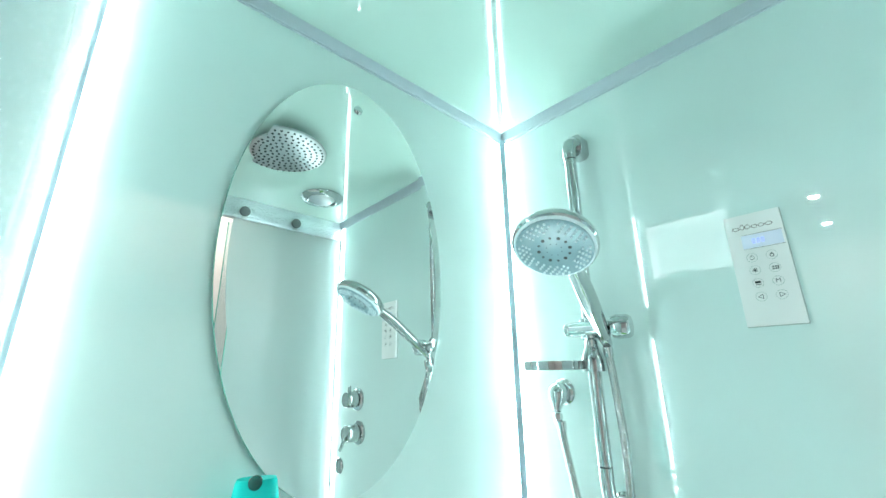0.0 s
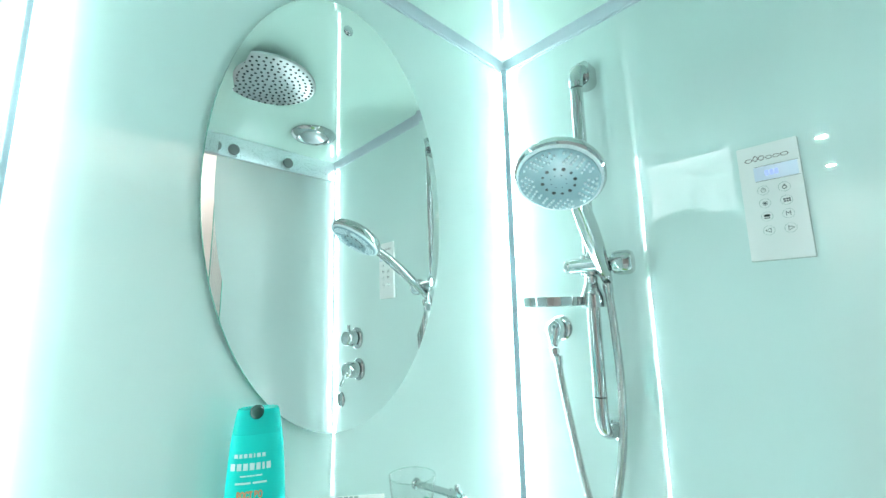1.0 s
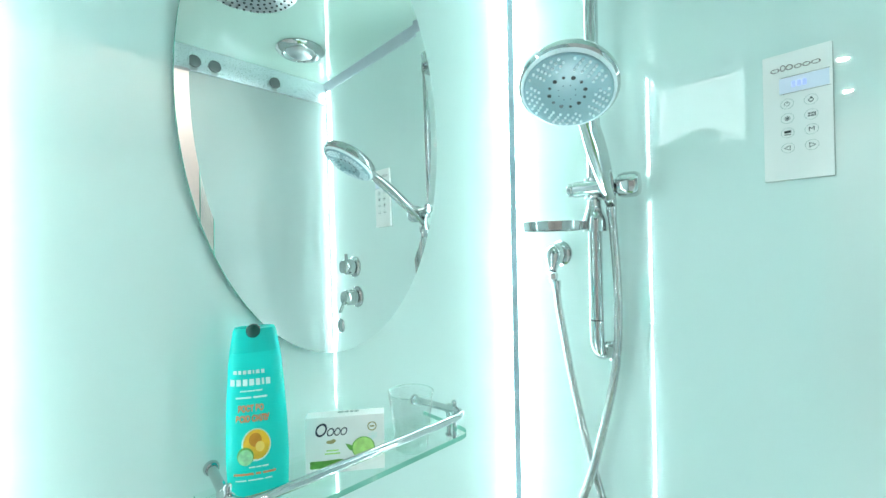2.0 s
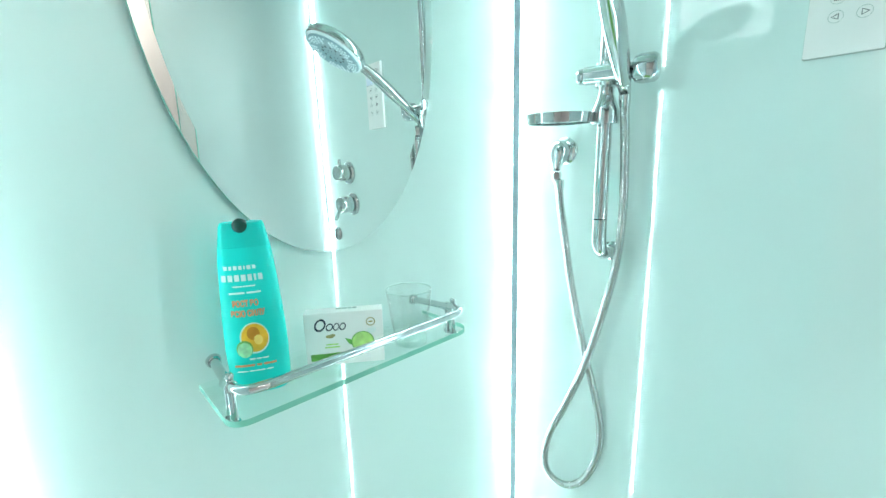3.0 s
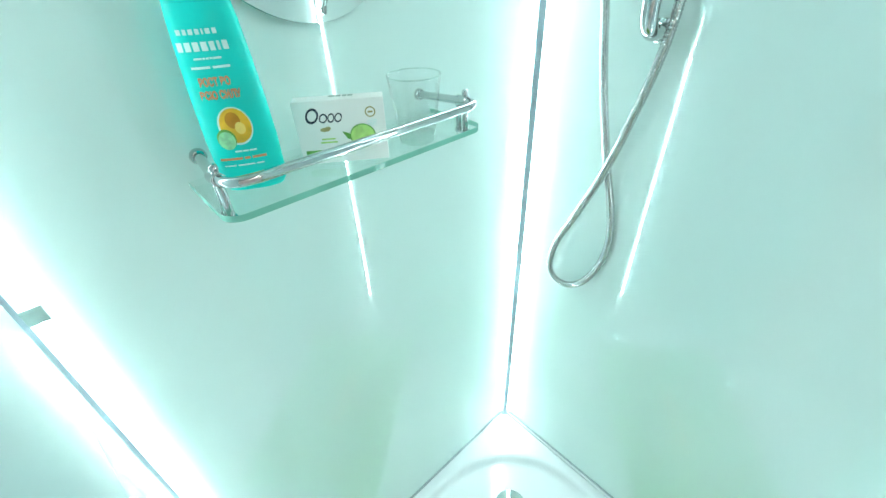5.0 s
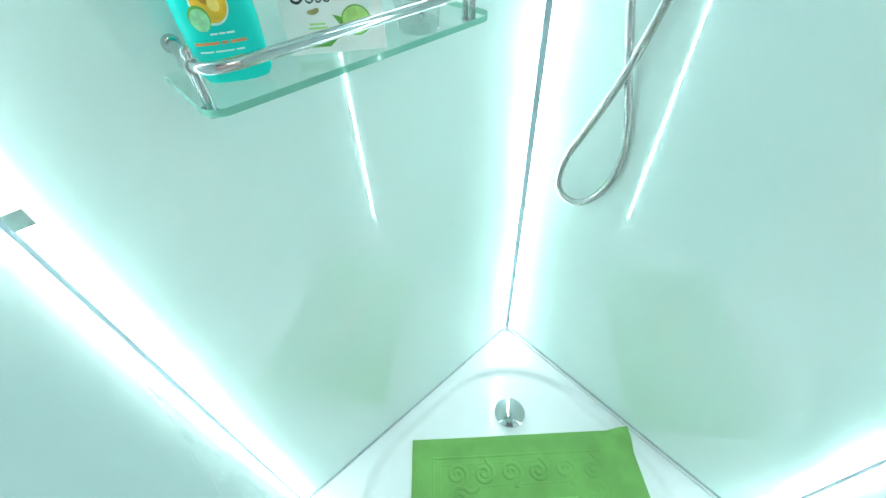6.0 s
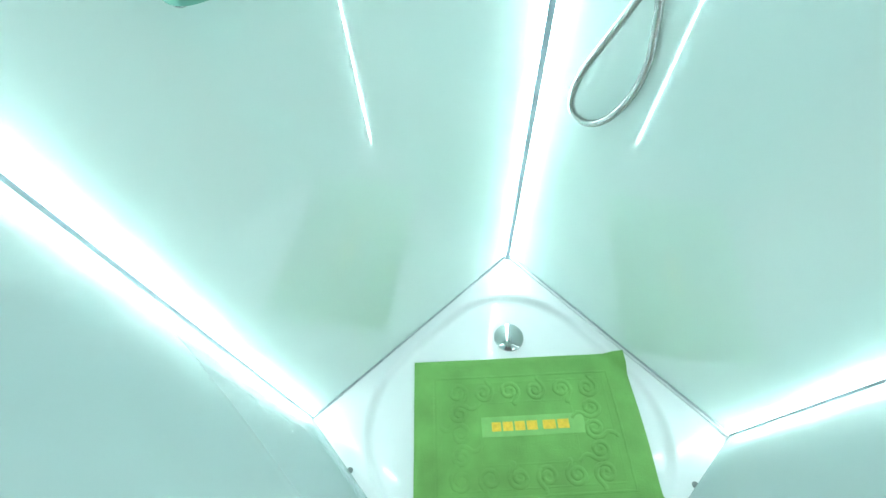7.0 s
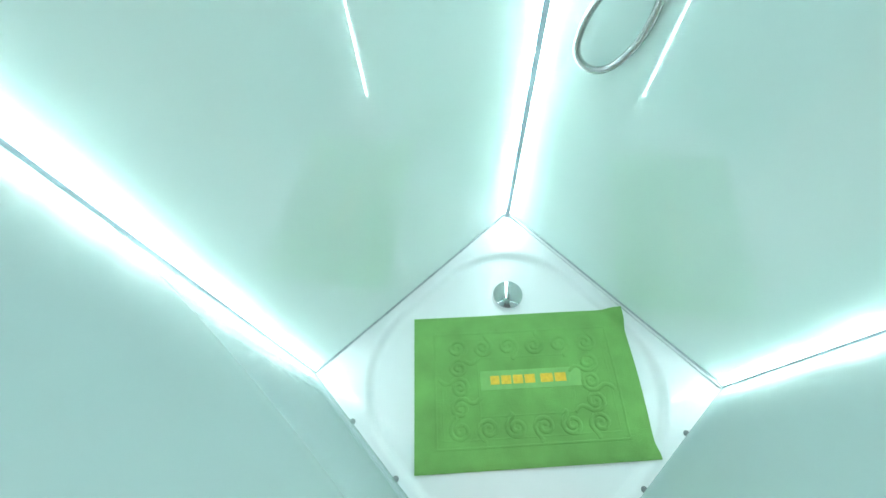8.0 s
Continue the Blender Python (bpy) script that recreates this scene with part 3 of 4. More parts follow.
def shampoo():
    ob = thing("shampoo_bottle", BOTTLE.translation, "teal plastic shampoo bottle with orange and pale print", "bottle")
    part("body", bottle_body(0.0, 0.866, 30), TEAL, ob)
    cap = part("cap", bottle_body(0.8665, 1.0, 8), TEAL_DEEP, ob, "deeper teal flip cap")
    part("ball_closure", ball(bottle_point(0.02, 0.985, -0.003), 0.0085, None, 24), BALL, cap, "glossy dark green ball")
    bars("logo_bar", (3, 2.4, 2.8, 2.6, 1.2, 3, 2.6), -0.72, 0.40, 0.747, 0.768, 1.3, PALE_PRINT, ob, "pale logo bars")
    bars("logo_bar", (3, 3, 3, 3, 2.6, 1.4, 2.6), -0.82, 0.58, 0.682, 0.718, 1.2, PALE_PRINT, ob, "pale logo bars")
    bars("print_bar", (6, 2, 2, 2, 6), -0.45, 0.30, 0.648, 0.656, 0.6, PALE_PRINT, ob)
    bars("print_bar", (9, 8), -0.60, 0.45, 0.610, 0.620, 1.2, PALE_PRINT, ob)
    slogan("РОСТ ВО", -0.10, 0.555, 0.84, 0.040, ob)
    slogan("ВСЮ СИЛУ", -0.05, 0.497, 1.08, 0.040, ob)
    part("picture_ring", print_disc(0.04, 0.345, 0.46, 0.094, None, 0.0004), PALE_PRINT, ob)
    part("fruit_picture", print_disc(0.05, 0.347, 0.42, 0.086, None, 0.0008), FRUIT, ob, "printed orange fruit")
    part("fruit_picture", print_disc(0.02, 0.375, 0.20, 0.040, None, 0.0009), FRUIT_DARK, ob, "deeper orange shade of the fruit")
    part("fruit_picture", print_disc(0.16, 0.335, 0.14, 0.030, None, 0.0010), FRUIT_PALE, ob, "pale highlight of the fruit")
    part("fruit_picture", print_disc(-0.30, 0.285, 0.26, 0.052, None, 0.0011), LEAF, ob, "printed green slice rim")
    part("fruit_picture", print_disc(-0.30, 0.279, 0.23, 0.046, None, 0.0014), CUCUMBER, ob, "printed pale green slice")
    bars("print_bar", (5, 4, 5), -0.20, 0.40, 0.215, 0.223, 0.8, PALE_PRINT, ob)
    bars("print_bar", (8, 2, 5), -0.70, 0.62, 0.175, 0.187, 0.8, ORANGE, ob)
    bars("print_bar", (5, 7, 3), -0.65, 0.50, 0.142, 0.149, 0.8, PALE_PRINT, ob)
    return ob


shampoo()

SOAP = pose(-0.493, -0.080, SZ + 0.0002, 0, 0, -35)


def soap_box():
    w, d, h = 0.105, 0.022, 0.0755
    ob = thing("soap_box", SOAP.translation, "white cardboard soap box with green cucumber print", "soap box")
    bm = box((-w / 2, -d / 2, 0), (w / 2, d / 2, h), 0.0012)
    bmesh.ops.transform(bm, matrix=SOAP, verts=bm.verts)
    part("carton", bm, CARD, ob)
    front = SOAP @ Matrix(((1, 0, 0, 0), (0, 0, -1, -d / 2), (0, 1, 0, h / 2), (0, 0, 0, 1)))

    def flat(name, outline, material, lift=0.0002, label="", m=front):
        part(name, prism(outline, m @ Matrix.Translation((0, 0, lift)), 0.0002), material, ob, label)

    # a slanted dark logo of plain rings
    slant = Matrix(((1, 0.22, 0, 0), (0, 1, 0, 0), (0, 0, 1, 0), (0, 0, 0, 1)))
    for cx, rx, ry in ((-0.0325, 0.0075, 0.0090), (-0.0195, 0.0048, 0.0055), (-0.0105, 0.0040, 0.0055), (-0.0020, 0.0044, 0.0055)):
        m = front @ slant @ Matrix.Translation((cx - 0.0035, 0.0165 + ry - 0.0046, 0.0002)) @ Matrix.Diagonal((rx, ry, 1, 1))
        part("logo_ring", ring(0.70, 1.0, m, 0.0002, None, 28), NAVY, ob, "dark logo ring")
    flat("emblem", oval(0.0055, 0.0024, 20, -0.0195, 0.004), GOLD, 0.0002, "small gold emblem")
    flat("emblem", oval(0.0032, 0.0022, 16, -0.0155, 0.0055), GOLD, 0.0005)
    flat("print_bar", rounded(0.016, 0.0018, 0.0006, 3, -0.017, -0.0075), LIME)
    flat("print_bar", rounded(0.020, 0.0018, 0.0006, 3, -0.017, -0.0115), LIME)
    flat("green_band", [(-0.0465, -0.0305), (-0.008, -0.0305), (0.004, -0.0215), (-0.008, -0.0195), (-0.025, -0.0205), (-0.0465, -0.0205)], LEAF, 0.0002, "green printed band")
    flat("leaf", [(0.000, 0.0005), (0.008, -0.002), (0.014, -0.010), (0.006, -0.009)], LEAF, 0.0003, "printed leaf")
    flat("slice", oval(0.0155, 0.0148, 40, 0.024, -0.0065), LEAF, 0.0004, "printed cucumber rim")
    flat("slice", oval(0.0142, 0.0136, 40, 0.024, -0.0065), LIME, 0.0007, "printed cucumber slice")
    part("badge", ring(0.0048, 0.0062, front @ Matrix.Translation((0.036, 0.0215, 0.0002)), 0.0002), GOLD, ob, "small round badge")
    flat("badge_bar", rounded(0.006, 0.002, 0.0008, 3, 0.036, 0.0215), GOLD)
    for k in range(7):
        part("bubble", ring(0.0009 + 0.0004 * (k % 3), 0.0014 + 0.0004 * (k % 3), front @ Matrix.Translation((0.037 + 0.004 * math.sin(k * 2.1), 0.012 - 0.0028 * k * (0.4 + 0.1 * (k % 2)), 0.0002)), 0.0002, None, 14), PALE_PRINT, ob)
    lid = SOAP @ Matrix.Translation((0, 0, h))
    for cx, ww in ((-0.007, 0.008), (0.001, 0.006), (0.008, 0.005), (0.0145, 0.006)):
        flat("logo_stroke", rounded(ww, 0.006, 0.001, 3, cx, 0.004), GREY_PLASTIC, 0.0002, "pale grey logo stroke", lid)
    return ob


soap_box()

TX, TY = -0.394, -0.101


TUMBLER_RIM = glass("tumbler_rim", (0.86, 0.95, 0.93), 0.15)
BASE_GLASS = glass("tumbler_base", (0.93, 0.985, 0.97), 0.12)


def open_lathe(profile, at, seg=40):
    bm = bmesh.new()
    rings = [[bm.verts.new((at[0] + r * math.cos(2 * math.pi * i / seg), at[1] + r * math.sin(2 * math.pi * i / seg), at[2] + h)) for i in range(seg)] for r, h in profile]
    for a, b in zip(rings, rings[1:]):
        for i in range(seg):
            j = (i + 1) % seg
            bm.faces.new((a[i], a[j], b[j], b[i]))
    return bm


def tumbler():
    ob = thing("tumbler", (TX, TY, SZ), "clear drinking glass with a thick base", "glass")
    z = SZ + 0.0002
    part("wall", open_lathe([(0.0240, 0.002), (0.0250, 0.014), (0.0345, 0.085), (0.0343, 0.0862), (0.0335, 0.085), (0.0240, 0.018)], (TX, TY, z)), TUMBLER_GLASS, ob, "clear glass wall")
    part("rim", open_lathe([(0.0346, 0.0850), (0.0346, 0.0865), (0.0335, 0.0865), (0.0335, 0.0850)], (TX, TY, z)), TUMBLER_RIM, ob, "polished glass rim")
    part("base", lathe([(0.0, 0.0005), (0.0220, 0.0006), (0.0238, 0.003), (0.0244, 0.011), (0.020, 0.0135), (0.0, 0.0125)], (TX, TY, z), (0, 0, 1), None, 40), BASE_GLASS, ob, "thick glass base")
    return ob


tumbler()
tag = thing("sensor_tag", (-0.844, -0.003, 1.075), "small square grey plastic tag stuck beside the light strip", "tag")
part("plate", box((-0.8535, -0.0100, 1.064), (-0.8345, -0.0068, 1.085), 0.001), GREY_PLASTIC, tag)

# ---------------------------------------------------------------- things on the right wall
RX, RY = RAIL


def shower_rail():
    ob = thing("shower_rail", (0, RY, 1.25), "polished chrome riser rail for the hand shower", "shower rail")
    part("tube", rod((RX, RY, 1.325), (RX, RY, 1.934), 0.0125, None, 28), CHROME, ob)
    low = spline([(RX, RY, 1.3235), (RX, RY, 1.295), (RX + 0.004, RY, 1.276), (RX + 0.016, RY, 1.262), (RX + 0.034, RY, 1.258), (-0.001, RY, 1.258)], 8)
    part("lower_elbow", tube(low, 0.0125, None, 24), CHROME, ob, "chrome lower elbow")
    top = spline([(RX, RY, 1.9355), (RX, RY, 1.953), (RX + 0.005, RY, 1.970), (RX + 0.018, RY, 1.980), (-0.014, RY, 1.981)], 8)
    part("upper_elbow", tube(top, lambda i: 0.0135 + 0.004 * i / 32, None, 24), CHROME, ob, "chrome upper elbow")
    part("joint", lathe([(0.0122, 0), (0.0122, 0.0016)], (RX, RY, 1.3236), (0, 0, 1), None, 28), DARK, ob, "thin dark joint")
    part("joint", lathe([(0.0122, 0), (0.0122, 0.0016)], (RX, RY, 1.9341), (0, 0, 1), None, 28), DARK, ob, "thin dark joint")
    face = Matrix(((0, 0, -1, -0.0004), (-1, 0, 0, RY), (0, 1, 0, 1.980), (0, 0, 0, 1)))
    part("wall_plate", prism(rounded(0.036, 0.054, 0.013, 6), face, 0.032), CHROME, ob, "rounded chrome wall plate")
    part("wall_plate", lathe([(0.018, 0), (0.018, 0.003), (0.014, 0.006)], (-0.0004, RY, 1.258), (-1, 0, 0), None, 28), CHROME, ob, "round chrome wall plate")
    return ob


shower_rail()


def slider():
    z = 1.566
    ob = thing("rail_slider", (RX, RY, z), "chrome slider holder clamped on the shower rail", "bracket")
    part("clamp", lathe([(0.015, -0.021), (0.0185, -0.018), (0.0195, 0), (0.0185, 0.018), (0.015, 0.021)], (RX, RY, z), (0, 0, 1), None, 28), CHROME, ob)
    d = Vector((0.18, -0.98, 0.0)).normalized()
    a = Vector((RX - 0.012, RY, z))
    part("barrel", rod(a - d * 0.032, a + d * 0.040, 0.0145, None, 28, 0.002), CHROME, ob)
    part("end_button", lathe([(0.0115, 0), (0.0125, 0.002), (0.0125, 0.008), (0.010, 0.011), (0, 0.0115)], a - d * 0.032, -d, None, 24), CHROME, ob, "ribbed chrome end button")
    part("lock_knob", lathe([(0.012, 0), (0.013, 0.004), (0.0200, 0.009), (0.0225, 0.018), (0.0220, 0.036), (0.018, 0.0415), (0, 0.0425)], a + d * 0.040, d, None, 28), CHROME, ob, "chunky chrome locking knob")
    return ob


slider()

HEAD = Vector((-0.262, -0.297, 1.680))
FACE = Vector((-0.50, -0.16, -0.85)).normalized()


def hand_shower():
    ob = thing("hand_shower", (-0.068, -0.262, 1.545), "chrome hand shower with a pale blue spray face", "hand shower")
    r = 0.068
    shell = lathe([(r * 0.93, 0.004), (r, 0.001), (r * 1.0, -0.006), (r * 0.96, -0.013), (r * 0.80, -0.021), (r * 0.5, -0.027), (0, -0.029)], HEAD, FACE, None, 64)
    part("shell", shell, CHROME, ob, "domed chrome head")
    part("grip_band", lathe([(r * 0.95, 0.0025), (r * 0.94, 0.0065), (r * 0.90, 0.0078), (r * 0.885, 0.0065)], HEAD, FACE, None, 90), NOZZLE_PALE, ob, "ribbed pale ring")
    face = part("spray_plate", lathe([(r * 0.89, 0.004), (r * 0.885, 0.0085), (r * 0.86, 0.0098), (r * 0.5, 0.0104), (r * 0.47, 0.0092), (0, 0.0094)], HEAD, FACE, None, 64), NOZZLE_FACE, ob, "pale blue-grey spray plate")
    m = Matrix.Translation(HEAD) @ axes(FACE)
    nozzle = bpy.data.meshes.new("nozzle")
    finish(nozzle, lathe([(0.0021, 0), (0.0018, 0.0022), (0.0010, 0.0029), (0, 0.0029)], (0, 0, 0), (0, 0, 1), None, 8), NOZZLE_PALE)
    for k, (rr, cnt) in enumerate(((0.56, 22), (0.64, 26), (0.72, 30), (0.80, 34))):
        for i in range(cnt):
            a = 2 * math.pi * (i + 0.5 * (k % 2)) / cnt
            if (math.degrees(a) % 72) < 12:
                continue
            stud = new("nozzle", nozzle)
            stud.parent = face
            stud.matrix_local = Matrix.Translation(-ORIGIN[ob]) @ m @ Matrix.Translation((r * rr * math.cos(a), r * rr * math.sin(a), 0.0098))
    for i in range(12):
        a = 2 * math.pi * i / 12
        p = m @ Vector((r * 0.36 * math.cos(a), r * 0.36 * math.sin(a), 0.0093))
        part("jet_hole", lathe([(0.0022 if i % 2 else 0.0030, 0), (0.0020 if i % 2 else 0.0027, 0.0006), (0, 0.0006)], p, FACE, None, 12), DARK, face, "dark jet hole")
    for i in range(8):
        a = 2 * math.pi * (i + 0.3) / 8
        p = m @ Vector((r * 0.18 * math.cos(a), r * 0.18 * math.sin(a), 0.0093))
        part("pin_hole", lathe([(0.0008, 0), (0.0007, 0.0006), (0, 0.0006)], p, FACE, None, 8), DARK, face, "tiny dark hole")
    back = Vector((1, 0.12, 0)) - FACE * Vector((1, 0.12, 0)).dot(FACE)
    back.normalize()
    start = HEAD + back * r * 0.86 - FACE * 0.012
    pts = spline([HEAD + back * r * 0.45 - FACE * 0.019, start, start.lerp(Vector((-0.066, -0.264, 1.548)), 0.3) + Vector((0, 0, 0.004)), start.lerp(Vector((-0.066, -0.264, 1.548)), 0.65) + Vector((0, 0, 0.003)), Vector((-0.066, -0.264, 1.548))], 8)
    n = len(pts) - 1

    def width(i):
        t = i / n
        return 0.022 - 0.0085 * min(1, t / 0.25) + 0.0030 * math.sin(math.pi * min(1, max(0, (t - 0.3) / 0.6))) - 0.0015 * max(0, t - 0.9) * 10

    part("handle", tube(pts, width, None, 24, 0.8), CHROME, ob, "slim curved chrome handle")
    d = (pts[-1] - pts[-2]).normalized()
    part("hose_nut", lathe([(0.0095, 0), (0.0105, 0.002), (0.0095, 0.018), (0.0075, 0.020)], pts[-1] + d * 0.0005, d, None, 24), CHROME, ob, "tapered chrome hose nut")
    return ob


hand_shower()


def shower_hose():
    ob = thing("shower_hose", (-0.03, -0.14, 1.39), "ribbed metal shower hose hanging in a crossed loop", "hose")
    yz = [(-0.136, 1.392, -0.036), (-0.138, 1.35, -0.034), (-0.143, 1.294, -0.026), (-0.163, 1.17, -0.02), (-0.196, 1.037, -0.018), (-0.222, 0.945, -0.014), (-0.234, 0.87, -0.012), (-0.226, 0.80, -0.012), (-0.197, 0.735, -0.012), (-0.159, 0.703, -0.012), (-0.123, 0.706, -0.012), (-0.105, 0.738, -0.012), (-0.116, 0.81, -0.014), (-0.158, 0.91, -0.02), (-0.203, 1.02, -0.034), (-0.232, 1.125, -0.036), (-0.256, 1.24, -0.036), (-0.265, 1.35, -0.042), (-0.266, 1.45, -0.052), (-0.265, 1.515, -0.060), (-0.265, 1.532, -0.062)]
    rough = spline([(x, y, z) for y, z, x in yz], 60)
    # even steps along the hose, two to each ridge
    fine, left = [rough[0]], 0.0
    step = 0.0013
    for a, b in zip(rough, rough[1:]):
        seg = (b - a).length
        pos = step - left
        while pos <= seg:
            fine.append(a.lerp(b, pos / seg))
            pos += step
        left = seg - (pos - step)
    part("ribbed_sleeve", tube(fine, lambda i: 0.0078 if (i // 2) % 2 else 0.0066, None, 10), HOSE, ob, "", 60)
    for p, q in ((fine[0], fine[14]), (fine[-1], fine[-15])):
        part("ferrule", lathe([(0.0084, 0), (0.0092, 0.001), (0.0090, 0.012), (0.0084, 0.018), (0.0078, 0.0185)], p, q - p, None, 24), CHROME, ob, "smooth chrome end ferrule")
    return ob


shower_hose()


def outlet():
    y, z = -0.126, 1.443
    ob = thing("wall_outlet", (0, y, z), "round chrome wall elbow feeding the shower hose", "wall outlet")
    part("rosette", lathe([(0.027, 0), (0.027, 0.003), (0.024, 0.007), (0.016, 0.010), (0, 0.0105)], (-0.0004, y, z + 0.004), (-1, 0, 0), None, 36), CHROME, ob, "domed chrome rosette")
    part("elbow", lathe([(0, -0.024), (0.011, -0.022), (0.0185, -0.013), (0.0205, -0.002), (0.0180, 0.010), (0.0125, 0.020), (0.0088, 0.029), (0.0080, 0.035)], (-0.024, y, z), (-0.38, -0.06, -1), None, 32), CHROME, ob, "drop-shaped chrome elbow")
    part("hose_nut", lathe([(0.0085, 0), (0.0095, 0.002), (0.0095, 0.008), (0.008, 0.014), (0.007, 0.020)], (-0.036, y - 0.0028, z - 0.036), (0, -0.03, -1), None, 6), CHROME, ob, "hexagonal chrome nut")
    return ob


outlet()


def soap_dish():
    z = 1.503
    ob = thing("soap_dish", (RX, RY, z), "clear plastic soap dish clipped on the rail", "soap dish")
    part("clip", lathe([(0.0215, -0.016), (0.0225, -0.012), (0.0222, 0.004), (0.0195, 0.013), (0.0165, 0.021), (0.0132, 0.030)], (RX, RY, z), (0, 0, 1), None, 32), CHROME, ob, "domed chrome clip")
    c, d = Vector((-0.098, -0.170, z - 0.006)), Vector((-0.62, 0.78, 0))
    s = Vector((0, 0, 1)).cross(d)
    n = 56

    def loop(bm, k, zz):
        return [bm.verts.new(c + d * (0.058 * k * math.cos(2 * math.pi * i / n)) + s * (0.042 * k * math.sin(2 * math.pi * i / n)) + Vector((0, 0, zz))) for i in range(n)]

    def bridge(bm, a, b):
        for i in range(n):
            j = (i + 1) % n
            bm.faces.new((a[i], a[j], b[j], b[i]))

    bm = bmesh.new()
    l1, l2, l3, l4 = loop(bm, 1.0, 0.010), loop(bm, 0.97, -0.006), loop(bm, 0.93, -0.006), loop(bm, 0.95, 0.010)
    bridge(bm, l1, l2), bridge(bm, l2, l3), bridge(bm, l3, l4), bridge(bm, l4, l1)
    part("rim", bm, CHROME, ob, "chromed dish rim")
    bm = bmesh.new()
    a = loop(bm, 0.93, -0.004)
    bm.faces.new(a)
    b = loop(bm, 0.93, -0.0015)
    bm.faces.new(b)
    bridge(bm, a, b)
    part("bowl", bm, DISH_PLASTIC, ob, "clear plastic bowl")
    return ob


soap_dish()


def control_panel():
    y0, y1, z0, z1 = -0.552, -0.476, 1.551, 1.735
    cy, cz = (y0 + y1) / 2, (z0 + z1) / 2
    ob = thing("control_panel", (0, cy, z0), "white touch control panel with small lit display", "control panel")
    face = Matrix(((0, 0, -1, -0.0005), (-1, 0, 0, cy), (0, 1, 0, cz), (0, 0, 0, 1)))
    w, h = y1 - y0, z1 - z0
    part("body", prism(rounded(w, h, 0.0015, 3), face, 0.0085), WHITE_PLASTIC, ob)
    part("back_gasket", prism(rounded(w + 0.002, h + 0.002, 0.002, 3), face, 0.0022), GREY_PLASTIC, ob, "grey gasket edge")

    def on(x, y, lift=0.0086):
        return face @ Matrix.Translation((x, y, lift))

    # logo of six thin plain rings
    for x, rx, ry in ((-0.0235, 0.0052, 0.0030), (-0.0145, 0.0030, 0.0046), (-0.0072, 0.0040, 0.0040), (0.0022, 0.0042, 0.0030), (0.0115, 0.0042, 0.0030), (0.0215, 0.0050, 0.0030)):
        m = on(x, 0.0690 + ry - 0.0030) @ Matrix.Diagonal((rx, ry, 1, 1))
        part("logo_ring", ring(0.78, 1.0, m, 0.0003, None, 28), LOGO_PRINT, ob, "dark brown logo ring")
    part("display", prism(rounded(0.054, 0.0225, 0.001, 3, 0.008, 0.0445), on(0, 0), 0.0003), DISPLAY, ob, "pale blue lit display")
    for x in (-0.006, 0.0, 0.006):
        part("digit_bar", prism(rounded(0.004, 0.008, 0.001, 3, x + 0.003, 0.0445), on(0, 0, 0.0090), 0.0002), DIGIT, ob, "blue lit display bar")
    for y in (0.0565, 0.0325):
        part("rule_line", prism(rounded(0.054, 0.0006, 0.0002, 2, 0.009, y), on(0, 0), 0.0003), GREY_PRINT, ob)
    rows = (0.0175, -0.0035, -0.0245, -0.0465)
    for k, y in enumerate(rows):
        for side_, x in enumerate((-0.0105, 0.0155)):
            b = part("button_ring", ring(0.0070, 0.0074, on(x, y), 0.0003), GREY_PLASTIC, ob, "thin printed button ring")
            c = on(x, y)
            bm = bmesh.new()
            if k == 0 and side_ == 0:
                ring(0.0027, 0.0033, c, 0.0003, bm, 20)
                prism(rounded(0.0007, 0.004, 0.0002, 2, 0, 0.0025), c, 0.0004, bm)
            elif k == 0:
                ring(0.0020, 0.0030, c @ Matrix.Translation((0, -0.0006, 0)), 0.0003, bm, 16)
                prism([(-0.0022, 0.001), (0.0022, 0.001), (0.0004, 0.0045)], c, 0.0003, bm)
            elif k == 1 and side_ == 0:
                for a in range(4):
                    prism(rounded(0.0075, 0.0009, 0.0003, 2), c @ pose(0, 0, 0.0001 * a, 0, 0, 45 * a), 0.0003, bm)
            elif k == 1:
                for dx in (-0.0022, 0.0012):
                    prism(rounded(0.0028, 0.0022, 0.0005, 2, dx, 0.0016), c, 0.0003, bm)
                    prism(rounded(0.0028, 0.0022, 0.0005, 2, dx, -0.0018), c, 0.0003, bm)
                prism(rounded(0.0016, 0.0060, 0.0005, 2, 0.0040, 0), c, 0.0003, bm)
            elif k == 2 and side_ == 0:
                prism(rounded(0.0076, 0.0036, 0.0006, 2, 0, 0.0014), c, 0.0003, bm)
                prism(rounded(0.0076, 0.0012, 0.0004, 2, 0, -0.0026), c, 0.0003, bm)
            elif k == 3:
                s = -1 if side_ == 0 else 1
                prism([(-0.0028 * s, 0.0036), (-0.0020 * s, 0.0030), (-0.0020 * s, -0.0030), (-0.0028 * s, -0.0036)][::s], c, 0.0003, bm)
                prism([(-0.0026 * s, 0.0038), (0.0044 * s, 0.0003), (0.0040 * s, -0.0003), (-0.0026 * s, 0.0030)][::s], c, 0.0003, bm)
                prism([(-0.0026 * s, -0.0038), (0.0044 * s, -0.0003), (0.0040 * s, 0.0003), (-0.0026 * s, -0.0030)][::s], c, 0.0003, bm)
            if k == 2 and side_ == 1:
                bm.free()
                bm = lettering("M", 0.0095)
                bmesh.ops.transform(bm, matrix=c @ Matrix.Translation((0, 0, 0.0003)), verts=bm.verts)
            part("icon", bm, GREY_PRINT if not (k == 2 and side_ == 0) else DARK, b, "printed button symbol")
    return ob


control_panel()


